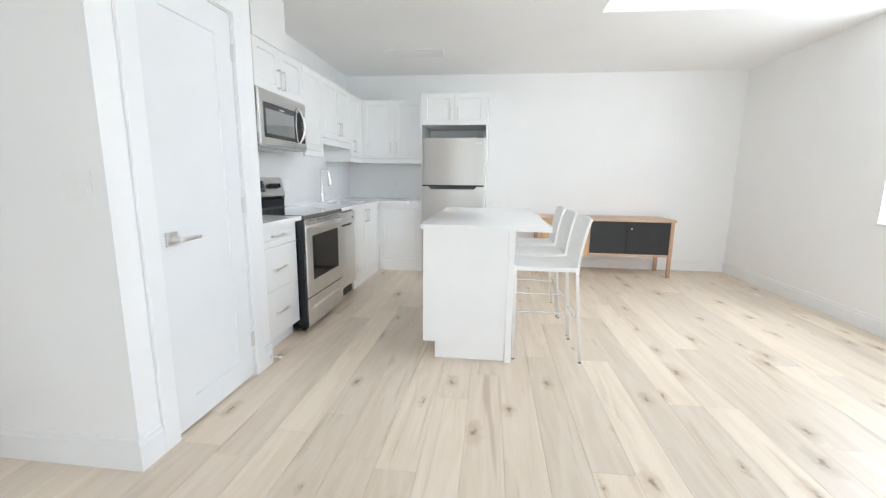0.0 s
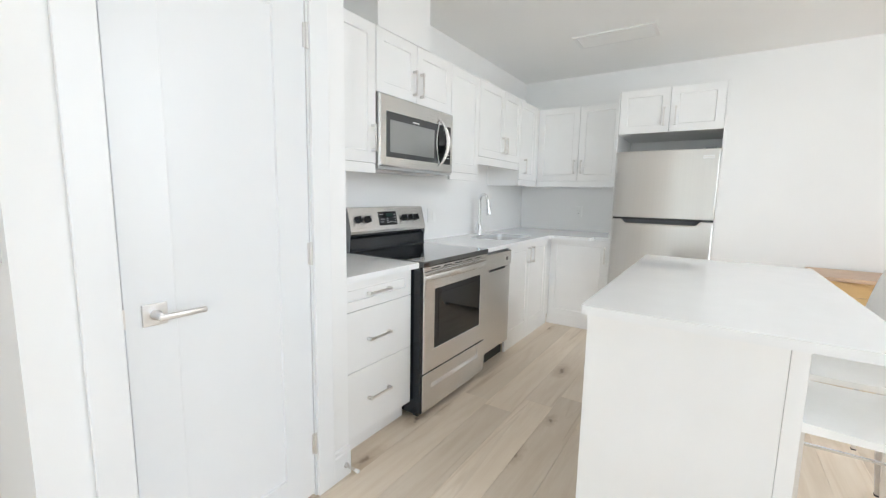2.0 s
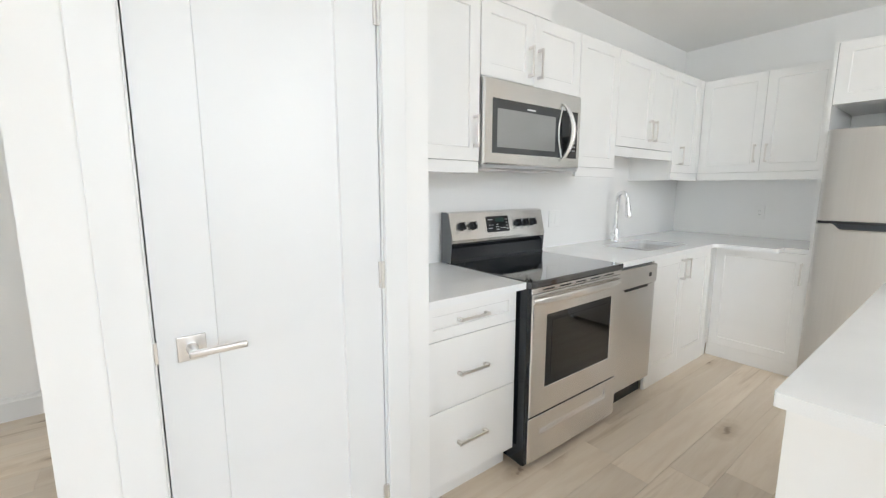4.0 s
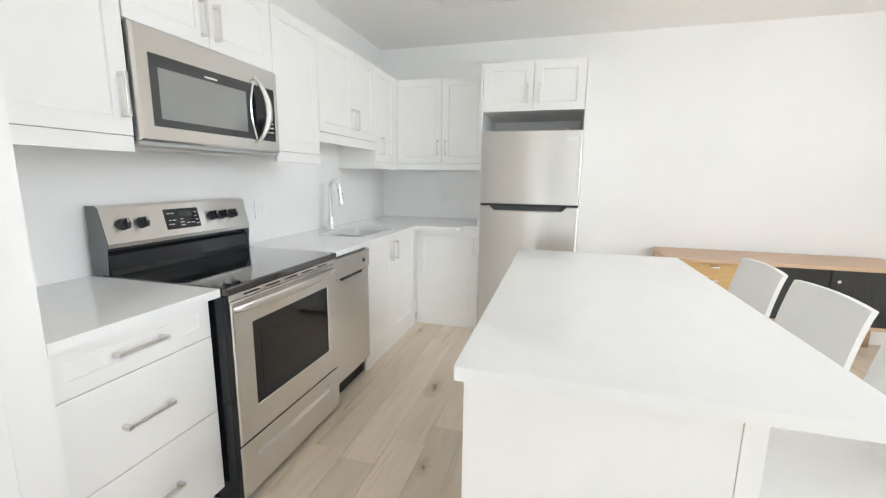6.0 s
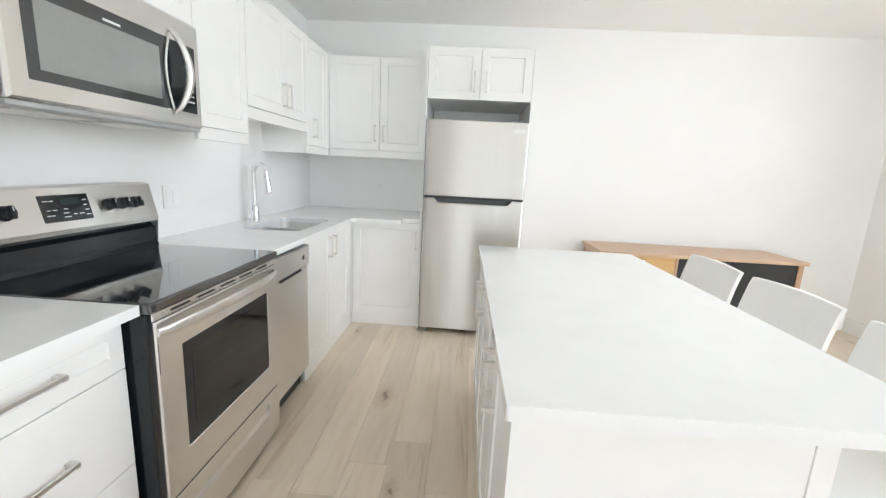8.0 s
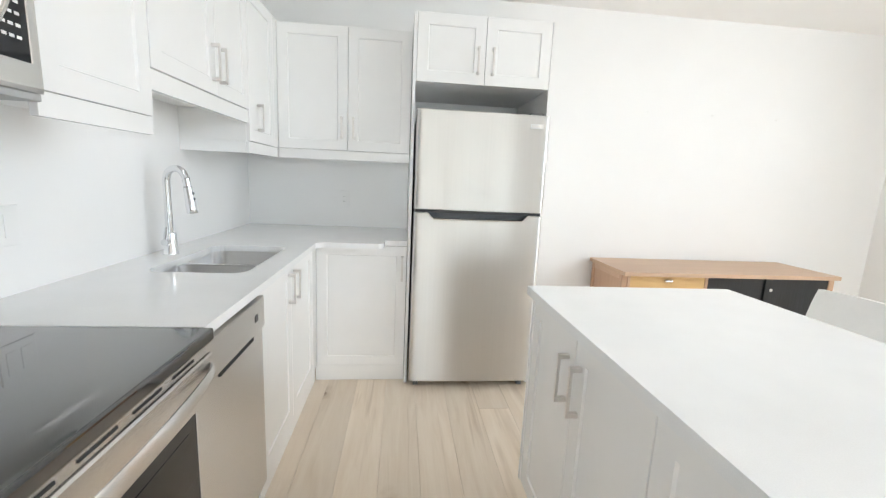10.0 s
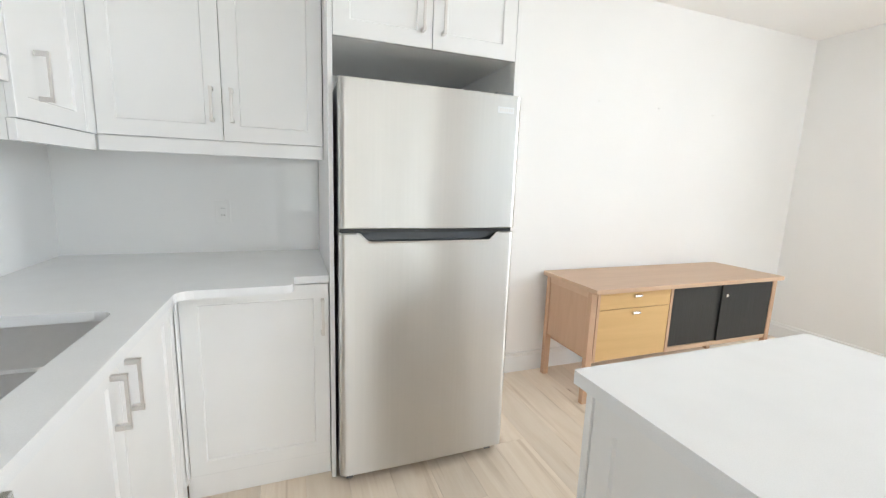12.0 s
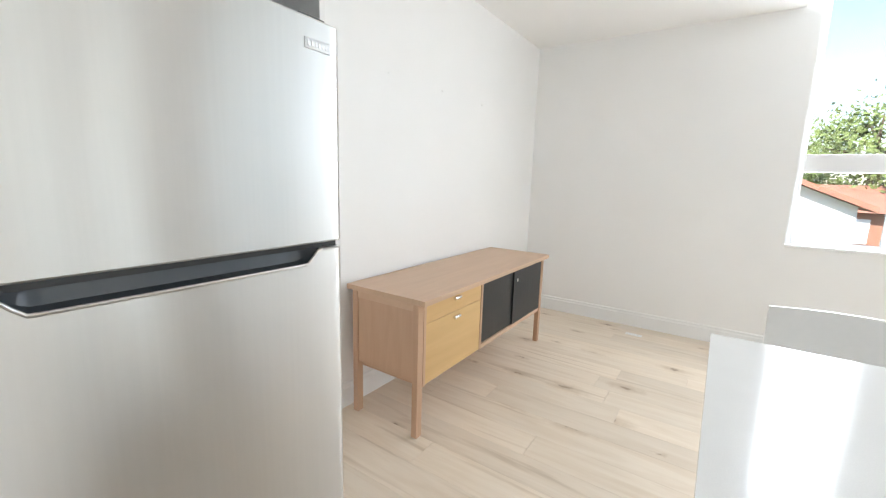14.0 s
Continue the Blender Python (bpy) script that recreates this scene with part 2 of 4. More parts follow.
desk_oak = oak("desk_oak", (0.60, 0.42, 0.29), (0.51, 0.34, 0.225), knots=False, along="x", tone=0.03, rough=0.42)
desk_oak_up = oak("desk_oak_upright", (0.55, 0.36, 0.24), (0.46, 0.29, 0.185), knots=False, along="z", tone=0.05, rough=0.42)
desk_honey = oak("desk_honey", (0.66, 0.44, 0.20), (0.54, 0.34, 0.14), knots=False, along="x", across=0.7, tone=0.04, rough=0.36)

glass = bpy.data.materials.new("window_glass")
glass.use_nodes = True
gb = glass.node_tree.nodes["Principled BSDF"]
gb.inputs["Transmission Weight"].default_value, gb.inputs["Roughness"].default_value, gb.inputs["IOR"].default_value = 1.0, 0.0, 1.45

# ---- building helpers ----


def thing(name, m, label, category, group="", kind=""):
    """An Empty at a thing's base; its parts are built in its own axes."""
    ob = new(name)
    ob.matrix_basis = m
    return tagged(ob, label, category, group, kind)


def finish(bm, name, mat, smooth=False):
    me = bpy.data.meshes.new(name)
    bmesh.ops.recalc_face_normals(bm, faces=bm.faces)
    bm.to_mesh(me)
    bm.free()
    me.materials.append(mat)
    if smooth:
        me.shade_smooth()
        me.set_sharp_from_angle(angle=radians(38))
    return me


def part(name, bm, mat, parent, label="", smooth=False):
    """One mesh under a thing or under a part."""
    ob = new(name, finish(bm, name, mat, smooth))
    ob.parent = parent
    if label:
        ob["label"] = label
    return ob


def solid(name, bm, mat, label="", category="", kind="structure", smooth=False):
    ob = new(name, finish(bm, name, mat, smooth))
    return tagged(ob, label, category, "", kind)


def box(x0, x1, y0, y1, z0, z1, bev=0.0, bm=None, seg=2):
    """Adds a block with rounded edges to bm (a new one if none is given)."""
    out = bm or bmesh.new()
    vs = [out.verts.new((x, y, z)) for x in (x0, x1) for y in (y0, y1) for z in (z0, z1)]
    fs = [out.faces.new([vs[i] for i in q]) for q in ((0, 1, 3, 2), (4, 6, 7, 5), (0, 4, 5, 1), (2, 3, 7, 6), (0, 2, 6, 4), (1, 5, 7, 3))]
    if bev:
        es = list({e for f in fs for e in f.edges})
        bmesh.ops.bevel(out, geom=es, offset=bev, segments=seg, affect="EDGES", profile=0.5)
    return out


def tube(points, radius, bm=None, sides=14, caps=True):
    """A round bar along a line of points; radius may be a list."""
    out = bm or bmesh.new()
    pts = [Vector(p) for p in points]
    rs = radius if isinstance(radius, (list, tuple)) else [radius] * len(pts)
    rings = []
    ref = None
    for i, p in enumerate(pts):
        d = (pts[min(i + 1, len(pts) - 1)] - pts[max(i - 1, 0)]).normalized()
        if ref is None:
            ref = d.orthogonal().normalized()
        ref = (ref - d * ref.dot(d)).normalized()
        side = d.cross(ref)
        rings.append([out.verts.new(p + rs[i] * (math.cos(a) * ref + math.sin(a) * side)) for a in (2 * math.pi * k / sides for k in range(sides))])
    for r, s in zip(rings, rings[1:]):
        for k in range(sides):
            out.faces.new((r[k], r[(k + 1) % sides], s[(k + 1) % sides], s[k]))
    if caps:
        out.faces.new(rings[0][::-1]), out.faces.new(rings[-1])
    return out


def lathe(profile, centre=(0, 0, 0), axis="z", sides=24, bm=None):
    """A turned body from (radius, height) pairs."""
    out = bm or bmesh.new()
    c = Vector(centre)

    def at(r, h, a):
        u, v = r * math.cos(a), r * math.sin(a)
        return c + Vector({"z": (u, v, h), "y": (u, h, v), "x": (h, u, v)}[axis])

    rings = [[out.verts.new(at(r, h, 2 * math.pi * k / sides)) for k in range(sides)] for r, h in profile]
    for r, s in zip(rings, rings[1:]):
        for k in range(sides):
            out.faces.new((r[k], r[(k + 1) % sides], s[(k + 1) % sides], s[k]))
    out.faces.new(rings[0][::-1]), out.faces.new(rings[-1])
    return out


def prism(outline, lo, hi, axis="y", bm=None):
    """An outline (two coordinates) drawn out along an axis."""
    out = bm or bmesh.new()

    def at(p, h):
        return {"x": (h, p[0], p[1]), "y": (p[0], h, p[1]), "z": (p[0], p[1], h)}[axis]

    a, b = [out.verts.new(at(p, lo)) for p in outline], [out.verts.new(at(p, hi)) for p in outline]
    k = len(outline)
    for i in range(k):
        out.faces.new((a[i], a[(i + 1) % k], b[(i + 1) % k], b[i]))
    out.faces.new(a[::-1]), out.faces.new(b)
    return out


def shaker(x0, x1, z0, z1, thick=0.019, rail=0.062, sunk=0.007, y=0.0):
    """A framed door or drawer front facing -y, with a sunk flat panel."""
    bm = bmesh.new()
    e, s = 0.0016, 0.004

    def ring(dx, yy):
        return [bm.verts.new(p) for p in ((x0 + dx, yy, z0 + dx), (x1 - dx, yy, z0 + dx), (x1 - dx, yy, z1 - dx), (x0 + dx, yy, z1 - dx))]

    rings = [ring(0, y + thick), ring(0, y + e), ring(e, y), ring(rail, y), ring(rail + s, y + sunk)]
    for r, q in zip(rings, rings[1:]):
        for i in range(4):
            bm.faces.new((r[i], r[(i + 1) % 4], q[(i + 1) % 4], q[i]))
    bm.faces.new(rings[0]), bm.faces.new(rings[-1])
    return bm


def pull(x, z0, z1, level=False, y=0.0, out=0.034):
    """A bar pull with square flared feet, standing on a front at y, upright at x (or level, when x and z swap)."""
    bm = bmesh.new()
    w = 0.0055
    out = 0.027 if level else out

    def block(a0, a1, b0, b1, c0, c1):
        if level:
            box(c0, c1, b0, b1, a0, a1, 0.0012, bm)
        else:
            box(a0, a1, b0, b1, c0, c1, 0.0012, bm)

    block(x - w, x + w, y - out, y - out + 0.008, z0 + 0.012, z1 - 0.012)
    for a in (z0, z1 - 0.014):
        block(x - 0.0068, x + 0.0068, y - out - 0.001, y + 0.001, a, a + 0.014)
    return bm


def rounded(x0, x1, y0, y1, r, steps=5, corners=(1, 1, 1, 1)):
    """A rectangle with rounded corners, anticlockwise from the lower left."""
    pts = []
    for (cx, cy, a0), on in zip(((x0, y0, 180), (x1, y0, 270), (x1, y1, 0), (x0, y1, 90)), corners):
        if not on:
            pts.append((cx, cy))
            continue
        ox, oy = cx + (r if cx == x0 else -r), cy + (r if cy == y0 else -r)
        for k in range(steps + 1):
            a = radians(a0 + 90 * k / steps)
            pts.append((ox + r * math.cos(a), oy + r * math.sin(a)))
    return pts


def slab(outline, holes, z0, z1, bev=0.002):
    """A flat slab with holes."""
    bm = bmesh.new()
    edges = []
    for loop in (outline, *holes):
        vs = [bm.verts.new((x, y, z1)) for x, y in loop]
        edges += [bm.edges.new((vs[i], vs[(i + 1) % len(vs)])) for i in range(len(vs))]
    bmesh.ops.triangle_fill(bm, use_beauty=True, use_dissolve=False, edges=edges, normal=(0, 0, 1))
    top = list(bm.faces)
    got = bmesh.ops.extrude_face_region(bm, geom=top)
    vs = [v for v in got["geom"] if isinstance(v, bmesh.types.BMVert)]
    bmesh.ops.translate(bm, verts=vs, vec=(0, 0, z0 - z1))
    return bm


# ---- plan ----
WEST, NORTH, EAST, SOUTH, FAR_WEST = -2.16, 7.50, 3.03, -3.5, -3.6
CEIL, HIGH = 2.58, 3.45
DOOR_X, BLOCK_S, BLOCK_N = -1.51, 3.066, 4.075
DOOR_Y0, DOOR_Y1, DOOR_TOP = 3.268, 3.889, 2.045
HALL_X, HALL_Y = 0.757, 5.52       # the raised part of the ceiling lies east and south of these
T = 0.14

solid("wall_north", box(WEST - T, EAST + T, NORTH, NORTH + T, -0.012, HIGH), wall_paint, "white painted plaster wall behind kitchen and credenza", "wall")
solid("wall_kitchen", box(WEST - T, WEST, BLOCK_N, NORTH, -0.012, HIGH), wall_paint, "white painted wall behind the kitchen run", "wall")
bm = box(DOOR_X - 0.11, DOOR_X, BLOCK_S, DOOR_Y0 - 0.012, -0.012, CEIL)
box(DOOR_X - 0.11, DOOR_X, DOOR_Y1 + 0.012, BLOCK_N, -0.012, CEIL, 0, bm)
box(DOOR_X - 0.11, DOOR_X, DOOR_Y0 - 0.012, DOOR_Y1 + 0.012, DOOR_TOP + 0.012, CEIL, 0, bm)
solid("wall_closet", bm, wall_paint, "white closet wall with a door opening", "wall")
solid("wall_closet_south", box(FAR_WEST, DOOR_X - 0.11, BLOCK_S, BLOCK_S + 0.11, -0.012, CEIL), wall_paint, "pale grey-white painted closet side wall", "wall")
solid("wall_closet_north", box(WEST, DOOR_X - 0.11, BLOCK_N - 0.10, BLOCK_N, -0.012, CEIL), wall_paint, "white wall end beside the drawers", "wall")
solid("wall_closet_back", box(WEST - T, WEST, BLOCK_S + 0.11, BLOCK_N, -0.012, CEIL), wall_paint, "white wall inside the closet", "wall")
# unseen partition west of the living room, added to shade the closet's south side
SCREEN_W, SCREEN_S = -1.70, 1.30
bm = box(SCREEN_W - 0.11, SCREEN_W, SOUTH, SCREEN_S, -0.012, CEIL)
box(FAR_WEST, SCREEN_W - 0.11, SCREEN_S - 0.11, SCREEN_S, -0.012, CEIL, 0, bm)
solid("wall_screen", bm, wall_paint, "plain white painted wall added to screen the closet side", "wall")
solid("wall_west", box(FAR_WEST - T, FAR_WEST, SOUTH, BLOCK_S + 0.11, -0.012, CEIL), wall_paint, "plain white painted wall", "wall")
# the back wall is unseen; its openings are added to brighten the kitchen
SOUTH_ADDED, S_SILL, S_HEAD = (-0.80, 0.70, 2.20), 0.20, 2.40
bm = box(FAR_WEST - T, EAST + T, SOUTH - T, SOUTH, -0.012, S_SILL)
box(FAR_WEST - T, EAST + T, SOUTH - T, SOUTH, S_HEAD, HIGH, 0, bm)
edges = [FAR_WEST - T] + [v for x in SOUTH_ADDED for v in (x - 0.55, x + 0.55)] + [EAST + T]
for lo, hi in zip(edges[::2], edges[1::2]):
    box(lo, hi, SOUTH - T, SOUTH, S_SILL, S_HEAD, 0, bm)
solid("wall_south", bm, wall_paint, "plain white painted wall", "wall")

# only the first is known; the rest are added to let light in
WINDOWS = ((4.84, 5.42), (3.40, 4.36), (2.36, 3.32), (1.32, 2.28), (0.28, 1.24), (-0.76, 0.20))
SILL, HEAD = 0.865, 3.24
bm = box(EAST, EAST + T, SOUTH, NORTH, -0.012, SILL)
box(EAST, EAST + T, SOUTH, NORTH, HEAD, HIGH, 0, bm)
edges = [NORTH] + [v for a, b in WINDOWS for v in (b, a)] + [SOUTH]
for hi, lo in zip(edges[::2], edges[1::2]):
    box(EAST, EAST + T, lo, hi, SILL, HEAD, 0, bm)
solid("wall_east", bm, wall_paint, "white painted wall with tall windows, most of them added", "wall")

bm = box(FAR_WEST - T, HALL_X, SOUTH - T, NORTH + T, CEIL, CEIL + 0.2)
box(HALL_X, EAST + T, HALL_Y, NORTH + T, CEIL, CEIL + 0.2, 0, bm)
solid("ceiling", bm, ceiling_paint, "flat matt white painted ceiling", "ceiling")
bm = box(HALL_X - T, EAST + T, SOUTH - T, HALL_Y + T, HIGH, HIGH + 0.2)
box(HALL_X - T, HALL_X - 0.002, SOUTH, HALL_Y + T, CEIL + 0.2, HIGH, 0, bm)
box(HALL_X - 0.002, EAST, HALL_Y, HALL_Y + T, CEIL + 0.2, HIGH, 0, bm)
solid("ceiling_raised", bm, ceiling_paint, "raised white ceiling by the tall windows", "ceiling")


def skirting(outline_z=0.14, thick=0.014):
    """The profile of a baseboard: (out from the wall, height)."""
    return [(0, 0), (thick, 0), (thick, outline_z - 0.03), (thick - 0.004, outline_z - 0.022), (thick - 0.004, outline_z - 0.006), (thick - 0.009, outline_z), (0, outline_z)]


def baseboard(a, b, wall, out):
    """A baseboard between a and b along a wall at that coordinate; out: which way the room lies."""
    axis = out[0]
    sign = 1 if out[1] == "+" else -1
    pts = [(wall + sign * d, h) for d, h in skirting()]
    bm = prism(pts, a, b, "x" if axis == "y" else "y")
    solid("baseboard", bm, trim_paint, "white painted wooden baseboard", "baseboard")


baseboard(-0.18, EAST, NORTH, "y-")
baseboard(SOUTH, NORTH - 0.014, EAST, "x-")
baseboard(BLOCK_S - 0.014, 3.178, DOOR_X, "x+")
baseboard(3.978, BLOCK_N, DOOR_X, "x+")
baseboard(FAR_WEST, DOOR_X, BLOCK_S, "y-")
baseboard(SCREEN_S, BLOCK_S, FAR_WEST, "x+")
baseboard(SCREEN_W, EAST, SOUTH, "y+")
baseboard(SOUTH, SCREEN_S, SCREEN_W, "x+")

# duct chase above the microwave cabinet
solid("wall_chase", box(WEST, -1.81, 4.60, 5.085, 2.187, CEIL - 0.001), wall_paint, "white boxed duct chase up to the ceiling", "duct chase")

# ---- the closet door ----
door = thing("door_1", pose(DOOR_X, DOOR_Y0, 0, 0, 0, 90), "closed white panelled interior door with a lever handle", "door", kind="structure")
W = DOOR_Y1 - DOOR_Y0
# local axes: x along the wall, -y out into the room
bm = shaker(0.003, W - 0.003, 0.012, DOOR_TOP - 0.003, thick=0.04, rail=0.13, sunk=0.008, y=0.004)
leafpart = part("door_leaf", bm, door_paint, door)
bm = box(-0.012, 0.0, 0.0, 0.11, 0, DOOR_TOP + 0.012)
box(W, W + 0.012, 0.0, 0.11, 0, DOOR_TOP + 0.012, 0, bm)
box(0, W, 0.0, 0.11, DOOR_TOP, DOOR_TOP + 0.012, 0, bm)
part("door_jamb", bm, trim_paint, door)
for x0, x1, z0, z1 in ((-0.092, -0.005, 0, DOOR_TOP + 0.005), (W + 0.005, W + 0.09, 0, DOOR_TOP + 0.005), (-0.092, W + 0.09, DOOR_TOP + 0.005, DOOR_TOP + 0.095)):
    part("door_casing", box(x0, x1, -0.017, -0.0005, z0, z1, 0.003), trim_paint, door)
for z in (0.24, 1.043, 1.852):
    bm = tube([(W + 0.001, -0.003, z - 0.045), (W + 0.001, -0.003, z + 0.045)], 0.0065, sides=10)
    box(W - 0.012, W + 0.012, -0.0015, 0.004, z - 0.043, z + 0.043, 0, bm)
    part("hinge", bm, nickel, door, "satin nickel hinge", True)
hx = 3.343 - DOOR_Y0
plate = part("handle_plate", box(hx - 0.032, hx + 0.032, -0.005, 0.005, 0.894, 0.958, 0.002), nickel, leafpart, "square satin nickel rose")
bm = lathe([(0.014, 0.0), (0.014, -0.012), (0.010, -0.018), (0.010, -0.045)], (hx, -0.005, 0.926), "y", 18)
bm2 = bm
box(hx - 0.012, hx + 0.118, -0.060, -0.046, 0.917, 0.934, 0.004, bm2, 3)
part("lever", bm2, nickel, leafpart, "satin nickel lever", True)
part("strike_plate", box(-0.004, 0.004, -0.002, 0.006, 0.90, 0.955, 0.001), nickel, door, "thin metal strike plate")

# ---- windows ----


def window(name, m, W, H, rail, label, group):
    w = thing(name, m, label, "window", group, "structure")
    # local axes: x along the wall, y outwards, z up
    for x0, x1, z0, z1 in ((0, 0.045, 0, H), (W - 0.045, W, 0, H), (0.045, W - 0.045, 0, 0.05), (0.045, W - 0.045, H - 0.05, H)):
        part("window_frame", box(x0, x1, 0.06, 0.135, z0, z1, 0.003), vinyl, w)
    part("meeting_rail", box(0.045, W - 0.045, 0.065, 0.125, rail - 0.055, rail + 0.075, 0.004), vinyl, w)
    part("window_sill", box(-0.0, W + 0.0, -0.012, 0.06, -0.002, 0.022, 0.004), trim_paint, w)
    for z0, z1 in ((0.05, rail - 0.055), (rail + 0.075, H - 0.05)):
        p = part("pane", box(0.045, W - 0.045, 0.094, 0.098, z0, z1), glass, w)
        p.visible_shadow = False


for i, (a, b) in enumerate(WINDOWS):
    window("window_%d" % (i + 1), pose(EAST, b, SILL, 0, 0, -90), b - a, HEAD - SILL, 0.62,
           "tall white vinyl double-hung window with clear panes, row mostly added", "tall windows")
# added windows around the back wall's fill lamps
for i, x in enumerate(SOUTH_ADDED):
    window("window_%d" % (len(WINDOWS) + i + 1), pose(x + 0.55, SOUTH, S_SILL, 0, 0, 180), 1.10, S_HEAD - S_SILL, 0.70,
           "white vinyl double-hung window added in the unseen back wall", "back windows")

# opal skylights in the raised ceiling, unseen and added for light from above
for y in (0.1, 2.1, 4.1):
    sk = thing("skylight", pose(1.90, y, HIGH), "added square opal skylight panel in the raised ceiling", "skylight", "skylights", "structure")
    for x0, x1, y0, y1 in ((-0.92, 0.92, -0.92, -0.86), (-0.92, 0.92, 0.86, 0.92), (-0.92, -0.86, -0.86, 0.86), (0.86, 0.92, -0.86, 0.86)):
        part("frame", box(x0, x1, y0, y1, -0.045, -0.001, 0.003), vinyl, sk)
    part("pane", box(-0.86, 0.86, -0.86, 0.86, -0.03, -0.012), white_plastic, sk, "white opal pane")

# ---- kitchen: wall run, facing east ----
BASE_X, UP_X = -1.545, -1.81
DRAWER_X = -1.560
TOE = 0.105


def cabinet(name, m, w, depth, z0, z1, fronts, label, toe=0.0, rail_h=0.0, toe_in=0.06):
    """A cabinet unit: body, fronts with pulls, plinth or light rail. Local axes: x along, y back from the fronts, z up."""
    c = thing(name, m, label, "cabinet", "white kitchen cabinets")
    part("body", box(0.001, w - 0.001, 0.020, depth, z0, z1), carcass_white, c)
    for kind, x0, x1, a, b, handle in fronts:
        if kind == "flat_drawer":
            f = part("drawer", box(x0 + 0.0015, x1 - 0.0015, 0.0, 0.019, a + 0.0015, b - 0.0015, 0.0016), cabinet_white, c)
        else:
            f = part(kind, shaker(x0 + 0.0015, x1 - 0.0015, a + 0.0015, b - 0.0015, rail=0.045 if b - a < 0.2 else 0.06), cabinet_white, c)
        if handle:
            part("handle", pull(*handle), nickel, f, "satin nickel bar pull")
    if toe:
        part("plinth", box(0.001, w - 0.001, toe_in, toe_in + 0.018, 0.001, toe), cabinet_white, c)
    if rail_h:
        part("light_rail", box(0.0, w, 0.004, 0.024, z0 - rail_h, z0 - 0.0005, 0.002), cabinet_white, c)
    return c


def west(y, z=0.0, x=BASE_X):
    return pose(x, y, z, 0, 0, 90)


# three-drawer base
D0, D1 = 4.082, 4.594
w = D1 - D0
hm = 4.322 - D0
cabinet("base_cabinet", west(D0, 0, DRAWER_X), w, 0.58, TOE, 0.884, [
    ("drawer", 0.0, w, 0.733, 0.882, (0.806, hm - 0.072, hm + 0.088, True)),
    ("flat_drawer", 0.0, w, 0.437, 0.733, (0.578, hm - 0.072, hm + 0.088, True)),
    ("flat_drawer", 0.0, w, TOE, 0.437, (0.272, hm - 0.072, hm + 0.088, True))], "white base cabinet with three drawers and bar pulls", TOE)
# sink base, two doors
S0, S1 = 5.842, 6.838
w = S1 - S0
split = 6.285 - S0
cabinet("sink_cabinet", west(S0), w, 0.06, TOE, 0.884, [
    ("door", 0.0, split, TOE, 0.882, (split - 0.045, 0.700, 0.842)),
    ("door", split, 2 * split, TOE, 0.882, (split + 0.045, 0.700, 0.842)),
    ("filler", 2 * split, w, TOE, 0.882, None)], "white shaker sink cabinet with two doors", TOE, toe_in=0.012)
# corner base, facing south
bx0, bx1 = -1.544, -0.999
w = bx1 - bx0
cabinet("corner_cabinet", pose(bx0, 6.842, 0), w, 0.63, TOE, 0.884, [
    ("door", 0.0, w, TOE, 0.882, (w - 0.027, 0.668, 0.820))], "white shaker corner base cabinet with one door", TOE, toe_in=0.012)

solid("plinth_return", box(-1.556, -1.5435, 6.855, 6.872, 0.001, TOE), cabinet_white, "white plinth return in the corner", "plinth", "")

# wall cabinets
U0, U1 = 1.45, 2.186
UW = UP_X - WEST
cabinet("wall_cabinet", west(4.078, 0, UP_X), 0.507, UW, U0, U1, [("door", 0.0, 0.507, U0, U1, (0.475, 1.512, 1.658))],
        "white shaker wall cabinet beside the microwave", rail_h=0.055)
w = 5.352 - 4.588
cabinet("wall_cabinet", west(4.588, 0, UP_X), w, UW, 1.842, U1, [
    ("door", 0.0, 0.366, 1.842, U1, (0.331, 1.880, 2.027)), ("door", 0.366, w, 1.842, U1, (0.401, 1.880, 2.027))],
    "low white two-door cabinet above the microwave")
w = 5.766 - 5.355
cabinet("wall_cabinet", west(5.355, 0, UP_X), w, UW, U0, U1, [("door", 0.0, w, U0, U1, None)], "narrow white shaker wall cabinet", rail_h=0.055)
w = 6.575 - 5.769
cabinet("wall_cabinet", west(5.769, 0, UP_X), w, UW, 1.595, U1, [
    ("door", 0.0, 0.452, 1.597, U1, (0.418, 1.650, 1.792)), ("door", 0.452, w, 1.597, U1, (0.485, 1.650, 1.792))],
    "short white two-door wall cabinet above the sink", rail_h=0.062)
w = 7.05 - 6.578
cabinet("wall_cabinet", west(6.578, 0, UP_X), w, UW, 1.445, U1, [("door", 0.0, 0.40, 1.445, U1, (0.122, 1.505, 1.645)), ("filler", 0.40, w, 1.445, U1, None)],
        "narrow white wall cabinet in the kitchen corner", rail_h=0.058)
solid("side_rail", box(WEST, UP_X - 0.025, 6.5785, 6.592, 1.387, 1.4445), cabinet_white, "white light rail on the cabinet's side", "light rail", "")
w = -0.999 + 1.808
cabinet("wall_cabinet", pose(-1.808, 7.05, 0), w, 0.45, 1.445, U1 - 0.008, [
    ("door", 0.0, 0.421, 1.447, U1 - 0.008, (0.385, 1.520, 1.652)), ("door", 0.421, w, 1.447, U1 - 0.008, (0.457, 1.520, 1.652))],
    "white shaker corner wall cabinet with two doors", rail_h=0.055)

solid("corner_post", box(-1.832, -1.8095, 6.99, 7.069, 1.447, U1 - 0.01), cabinet_white, "white filler post in the cabinet corner", "filler post", "")
solid("base_corner_post", box(-1.564, -1.5445, 6.80, 6.861, TOE, 0.882), cabinet_white, "white filler post in the base corner", "filler post", "")

